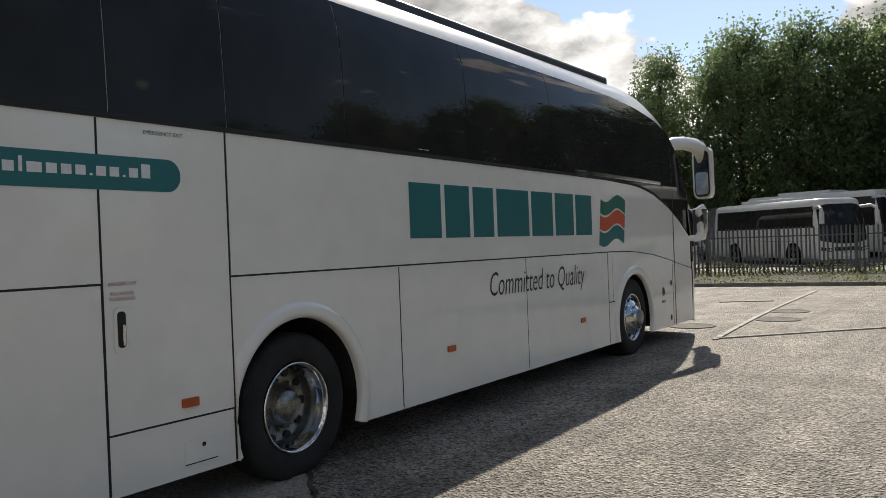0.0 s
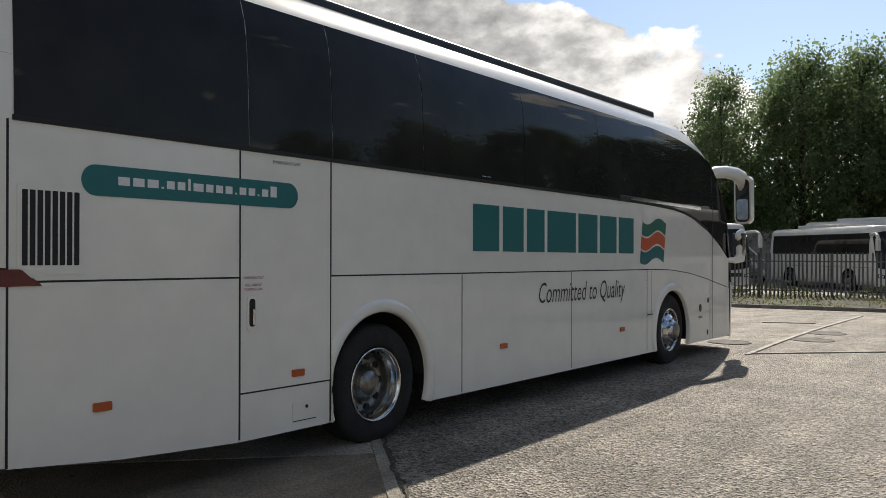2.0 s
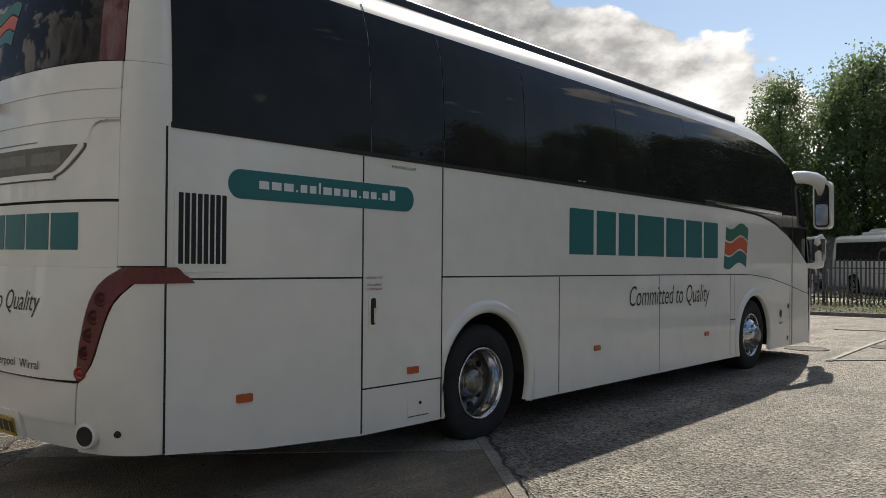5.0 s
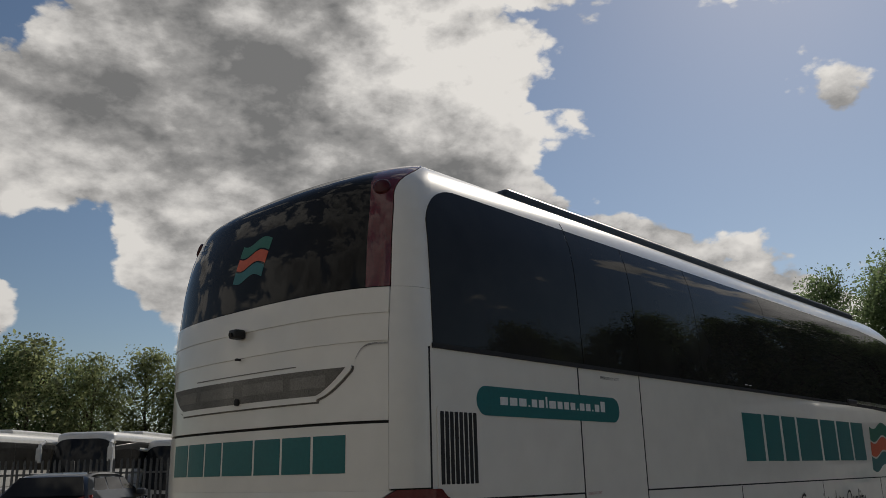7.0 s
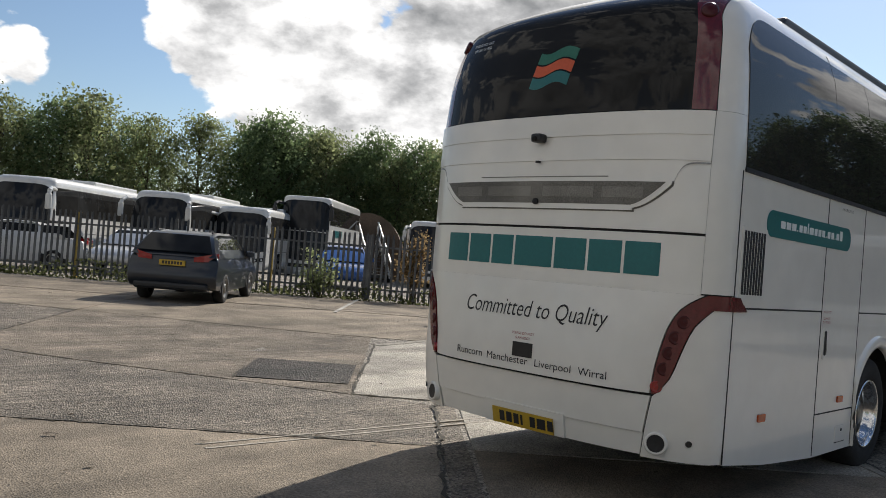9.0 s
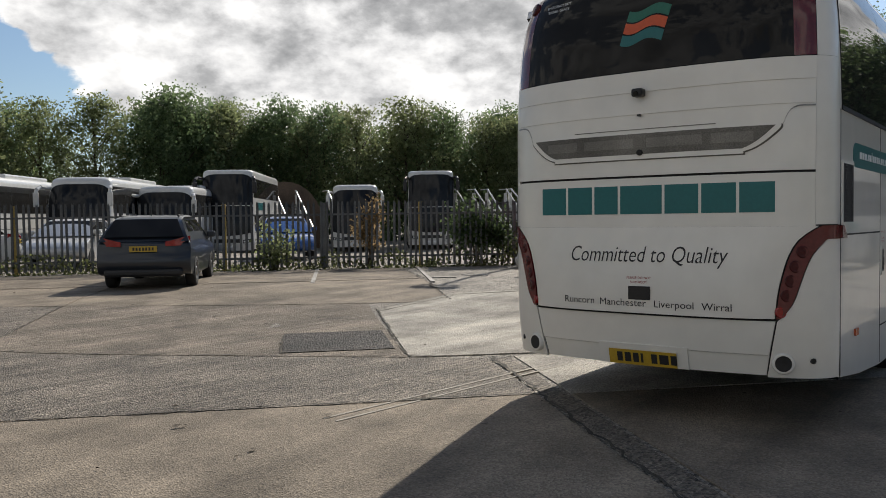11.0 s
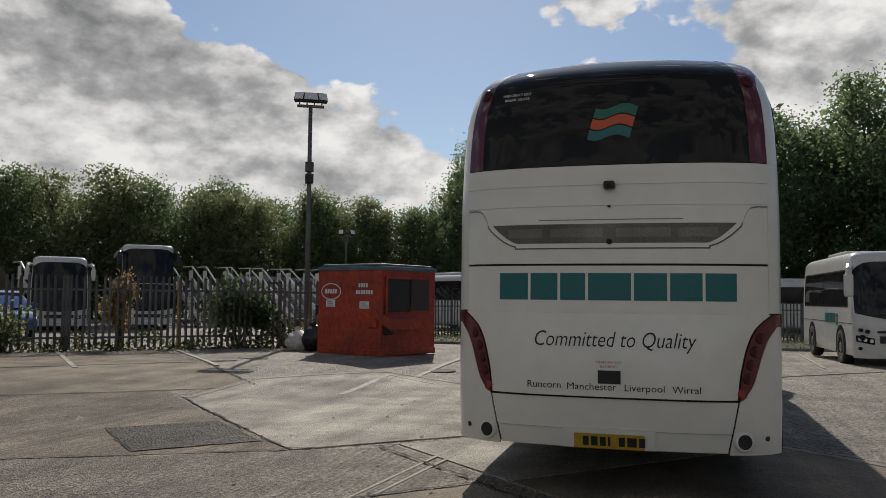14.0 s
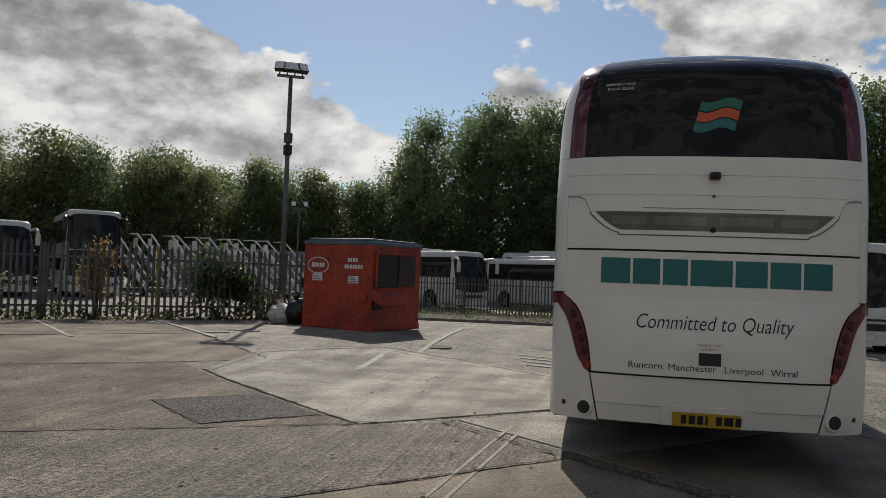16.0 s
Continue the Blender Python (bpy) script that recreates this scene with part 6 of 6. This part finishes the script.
def tree(seed, h, spread, clumps, per, material, base=0.12):
    """A trunk with limbs and a crown of many small leaf clumps, at the origin."""
    rng = np.random.default_rng(seed)
    ob = thing("tree", Matrix.Identity(4), "tall leafy broadleaf tree in the belt round the yard", "tree", "trees round the yard")
    bm = bmesh.new()
    tube(bm, (0, 0, -0.3), (0.1, 0, h * 0.45), h * 0.017, h * 0.011, 8)
    tube(bm, (0.1, 0, h * 0.45), (0, 0.1, h * 0.92), h * 0.011, h * 0.003, 6)
    cents = []
    for k in range(clumps):
        t = base + (0.98 - base) * (k + rng.uniform(0, 1)) / clumps
        w = spread * (0.45 + 0.75 * math.sin(math.pi * min(1, (t * 0.86 + 0.13))) ** 0.8) * (1 - 0.62 * (max(0, t - 0.66) / 0.34) ** 1.5)
        ang = k * 2.4 + rng.uniform(-0.5, 0.5)
        r = w * math.sqrt(rng.uniform(0.05, 1.0))
        c = Vector((r * math.cos(ang), r * math.sin(ang), h * t))
        cents.append((c, 0.55 + 0.6 * rng.uniform()))
        if k % 3 == 0:
            tube(bm, (0, 0, max(0.5, h * t - 1.0 - r * 0.5)), c, 0.07, 0.02, 5)
    part("trunk", bm, BARK, ob)
    pts = []
    for c, r in cents:
        p = np.clip(rng.normal(size=(per, 3)), -1.75, 1.75) * np.array([r, r, r * 0.8]) * 0.72
        pts.append(p + np.array(c))
    v, f = leaf_quads(rng, np.concatenate(pts), 0.12, 0.26)
    core = np.concatenate([np.array(c)[None] + rng.normal(size=(7, 3)) * r * 0.42 for c, r in cents])
    v2, f2 = leaf_quads(rng, core, 0.32, 0.55)
    f += [[q + len(v) for q in p] for p in f2]
    v += v2
    part("crown", (v, f), material, ob, "uneven leafy crown")
    return ob


KINDS = [tree(3, 10.5, 3.0, 78, 165, LEAF), tree(5, 11.5, 2.8, 74, 160, LEAF2), tree(8, 13.0, 3.6, 100, 180, LEAF), tree(11, 14.0, 3.4, 100, 180, LEAF), tree(14, 10.0, 2.5, 44, 110, LEAF2, 0.3)]
KIND_H = (10.5, 11.5, 13.0, 14.0, 10.0)
trng = np.random.default_rng(7)
used = set()


def plant(x, y, h, kinds):
    k = int(trng.choice(kinds))
    sc = h / KIND_H[k] * trng.uniform(0.94, 1.05)
    m = Matrix.Translation((x, y, gz(x, y) - 0.1)) @ Matrix.Rotation(trng.uniform(0, 6.28), 4, "Z") @ Matrix.Diagonal((sc * trng.uniform(0.9, 1.12), sc * trng.uniform(0.9, 1.12), sc, 1))
    if k not in used:
        used.add(k)
        KINDS[k].matrix_world = m
    else:
        ob = copy_thing(KINDS[k], m)
        ob.matrix_world = m


def belt(pts, step, kinds, back=0.0, lower=1.0):
    for (x0, y0, h0), (x1, y1, h1) in zip(pts, pts[1:]):
        L_ = math.hypot(x1 - x0, y1 - y0)
        n = max(1, round(L_ / step))
        for k in range(n):
            t = (k + trng.uniform(0.2, 0.8)) / n
            x, y = x0 + (x1 - x0) * t, y0 + (y1 - y0) * t
            d = math.hypot(x, y)
            plant(x + back * x / d + trng.uniform(-1, 1), y + back * y / d + trng.uniform(-1, 1), (h0 + (h1 - h0) * t) * lower * trng.uniform(0.88, 1.06), kinds)


LEFT = ((2, 68, 12.6), (12, 65, 12.8), (24, 60, 12.4), (34, 55, 12.0), (42, 48, 11.1), (50, 40, 11.0), (56, 30, 10.6), (60, 25, 9.7))
RIGHT = ((57, 17.0, 14.2), (60, 9, 15.6), (60, 1, 15.8), (56, -8, 15.6), (50, -18, 15.0), (44, -28, 13.5), (36, -40, 12))
belt(LEFT[:4], 3.2, (4, 1, 4, 0))
belt(LEFT[:4], 5.0, (1, 0, 4), 4.0, 0.92)
belt(LEFT[3:], 2.2, (0, 1, 0, 4))
belt(LEFT[3:], 2.8, (0, 1), 4.0, 0.99)
belt(RIGHT, 3.6, (2, 3))
belt(RIGHT, 4.2, (2, 3), 4.5, 0.95)
belt(((59, 27, 9.6), (61, 21, 9.2), (62, 15, 10.5)), 2.0, (0, 1))
belt(((36, -40, 10.5), (10, -48, 10), (-20, -50, 10), (-55, -42, 9), (-80, -10, 8), (-75, 35, 8), (-25, 66, 10)), 7.0, (0, 1, 2))


def undergrowth():
    rng = np.random.default_rng(21)
    pts = []
    for poly, top in ((LEFT, 4.5), (RIGHT, 5.5), (((62, 26, 0), (63, 16, 0)), 5.0)):
        for (x0, y0, _), (x1, y1, _) in zip(poly, poly[1:]):
            n = int(math.hypot(x1 - x0, y1 - y0) * 95)
            t = rng.uniform(0, 1, n)
            p = np.stack([x0 + (x1 - x0) * t + rng.normal(0, 1.3, n), y0 + (y1 - y0) * t + rng.normal(0, 1.3, n), -0.3 + top * rng.uniform(0, 1, n) ** 1.3], 1)
            pts.append(p)
    v, f = leaf_quads(rng, np.concatenate(pts), 0.35, 0.7)
    ob = part("undergrowth", (v, f), LEAF, None)
    tagged(ob, "dense dark undergrowth below the tree belt", "undergrowth", kind="stuff")


undergrowth()


def weeds():
    rng = np.random.default_rng(4)
    pts = []

    def strip(a, b, n, wid, top, off=0.0):
        t = rng.uniform(0, 1, n)
        d = np.array(b) - np.array(a)
        nn = np.array([-d[1], d[0]]) / np.linalg.norm(d)
        tuft = 0.35 + 0.65 * np.sin(t * np.linalg.norm(d) * 1.3 + 2 * np.sin(t * np.linalg.norm(d) * 0.37)) ** 2
        q = np.array(a)[None] + d[None] * t[:, None] + nn[None] * (off + rng.normal(0, wid, n))[:, None]
        z = np.array([gz(x, y) for x, y in q]) + top * tuft * rng.uniform(0, 1, n) ** 1.6
        pts.append(np.column_stack([q, z]))
    strip((-1, 24.85), (15.6, 7.9), 6500, 0.22, 0.55)
    strip((31.5, 12.5), (35, -14), 6000, 0.5, 0.6, -0.4)
    strip((28.5, 11.5), (31.5, -13), 5000, 1.3, 0.25)
    strip((24.5, 10.4), (27.9, -12), 1500, 0.2, 0.25, 0.4)
    v, f = leaf_quads(rng, np.concatenate(pts), 0.05, 0.13)
    tagged(part("weeds", (v, f), WEED, None), "ragged weeds along the foot of the fences", "weeds", kind="stuff")


weeds()


def bush(name, x, y, h, w, n, material, label, size):
    rng = np.random.default_rng(int(x * 10))
    ob = thing(name, at_heading(x, y, 0), label, "bush")
    ends = []
    for k in range(14):
        a = rng.uniform(0, 6.28)
        r = w * rng.uniform(0.15, 0.75)
        e = Vector((r * math.cos(a), r * math.sin(a), h * rng.uniform(0.45, 0.98)))
        part("stem", tube(bmesh.new(), (rng.uniform(-0.1, 0.1), rng.uniform(-0.1, 0.1), 0), e, 0.016, 0.006, 5), BARK, ob)
        ends.append(e)
    pts = np.concatenate([np.array(e)[None] * np.array([1, 1, rng.uniform(0.45, 1)]) + rng.normal(size=(n // 14, 3)) * w * 0.24 for e in ends])
    pts[:, 2] = np.clip(pts[:, 2], 0.05, h * 1.08)
    part("foliage", leaf_quads(rng, pts, size * 0.6, size), material, ob)


bush("bush", 13.35, 10.8, 1.95, 0.95, 2600, BUSHLEAF, "dark green leafy bush growing through the fence", 0.17)
bush("bush", 11.25, 12.9, 2.1, 0.5, 1400, DRYWEED, "tall brown dried shrub against the fence", 0.12)
bush("bush", 9.2, 14.6, 1.2, 0.6, 800, LEAF2, "low green shrub at the fence foot", 0.14)
bush("bush", 14.3, 9.9, 0.9, 0.7, 700, WEED, "low weedy clump by the fence", 0.12)


def leaf_litter():
    """Scattered dry leaves and grit lying on the concrete."""
    rng = np.random.default_rng(33)
    v, f = [], []
    for _ in range(230):
        q = uv(rng.uniform(-4, 12), rng.uniform(-9, 5))
        a, r = rng.uniform(0, 6.28), rng.uniform(0.008, 0.028)
        z = gz(q.x, q.y) + 0.024
        base = len(v)
        for k in range(5):
            t = a + 6.283 * k / 5
            v.append((q.x + r * math.cos(t) * 1.6, q.y + r * math.sin(t), z + rng.uniform(0, 0.012)))
        f.append(tuple(range(base, base + 5)))
    tagged(part("leaf_litter", (v, f), BARK, None), "small dry leaves and grit scattered over the concrete", "litter", kind="stuff")


leaf_litter()
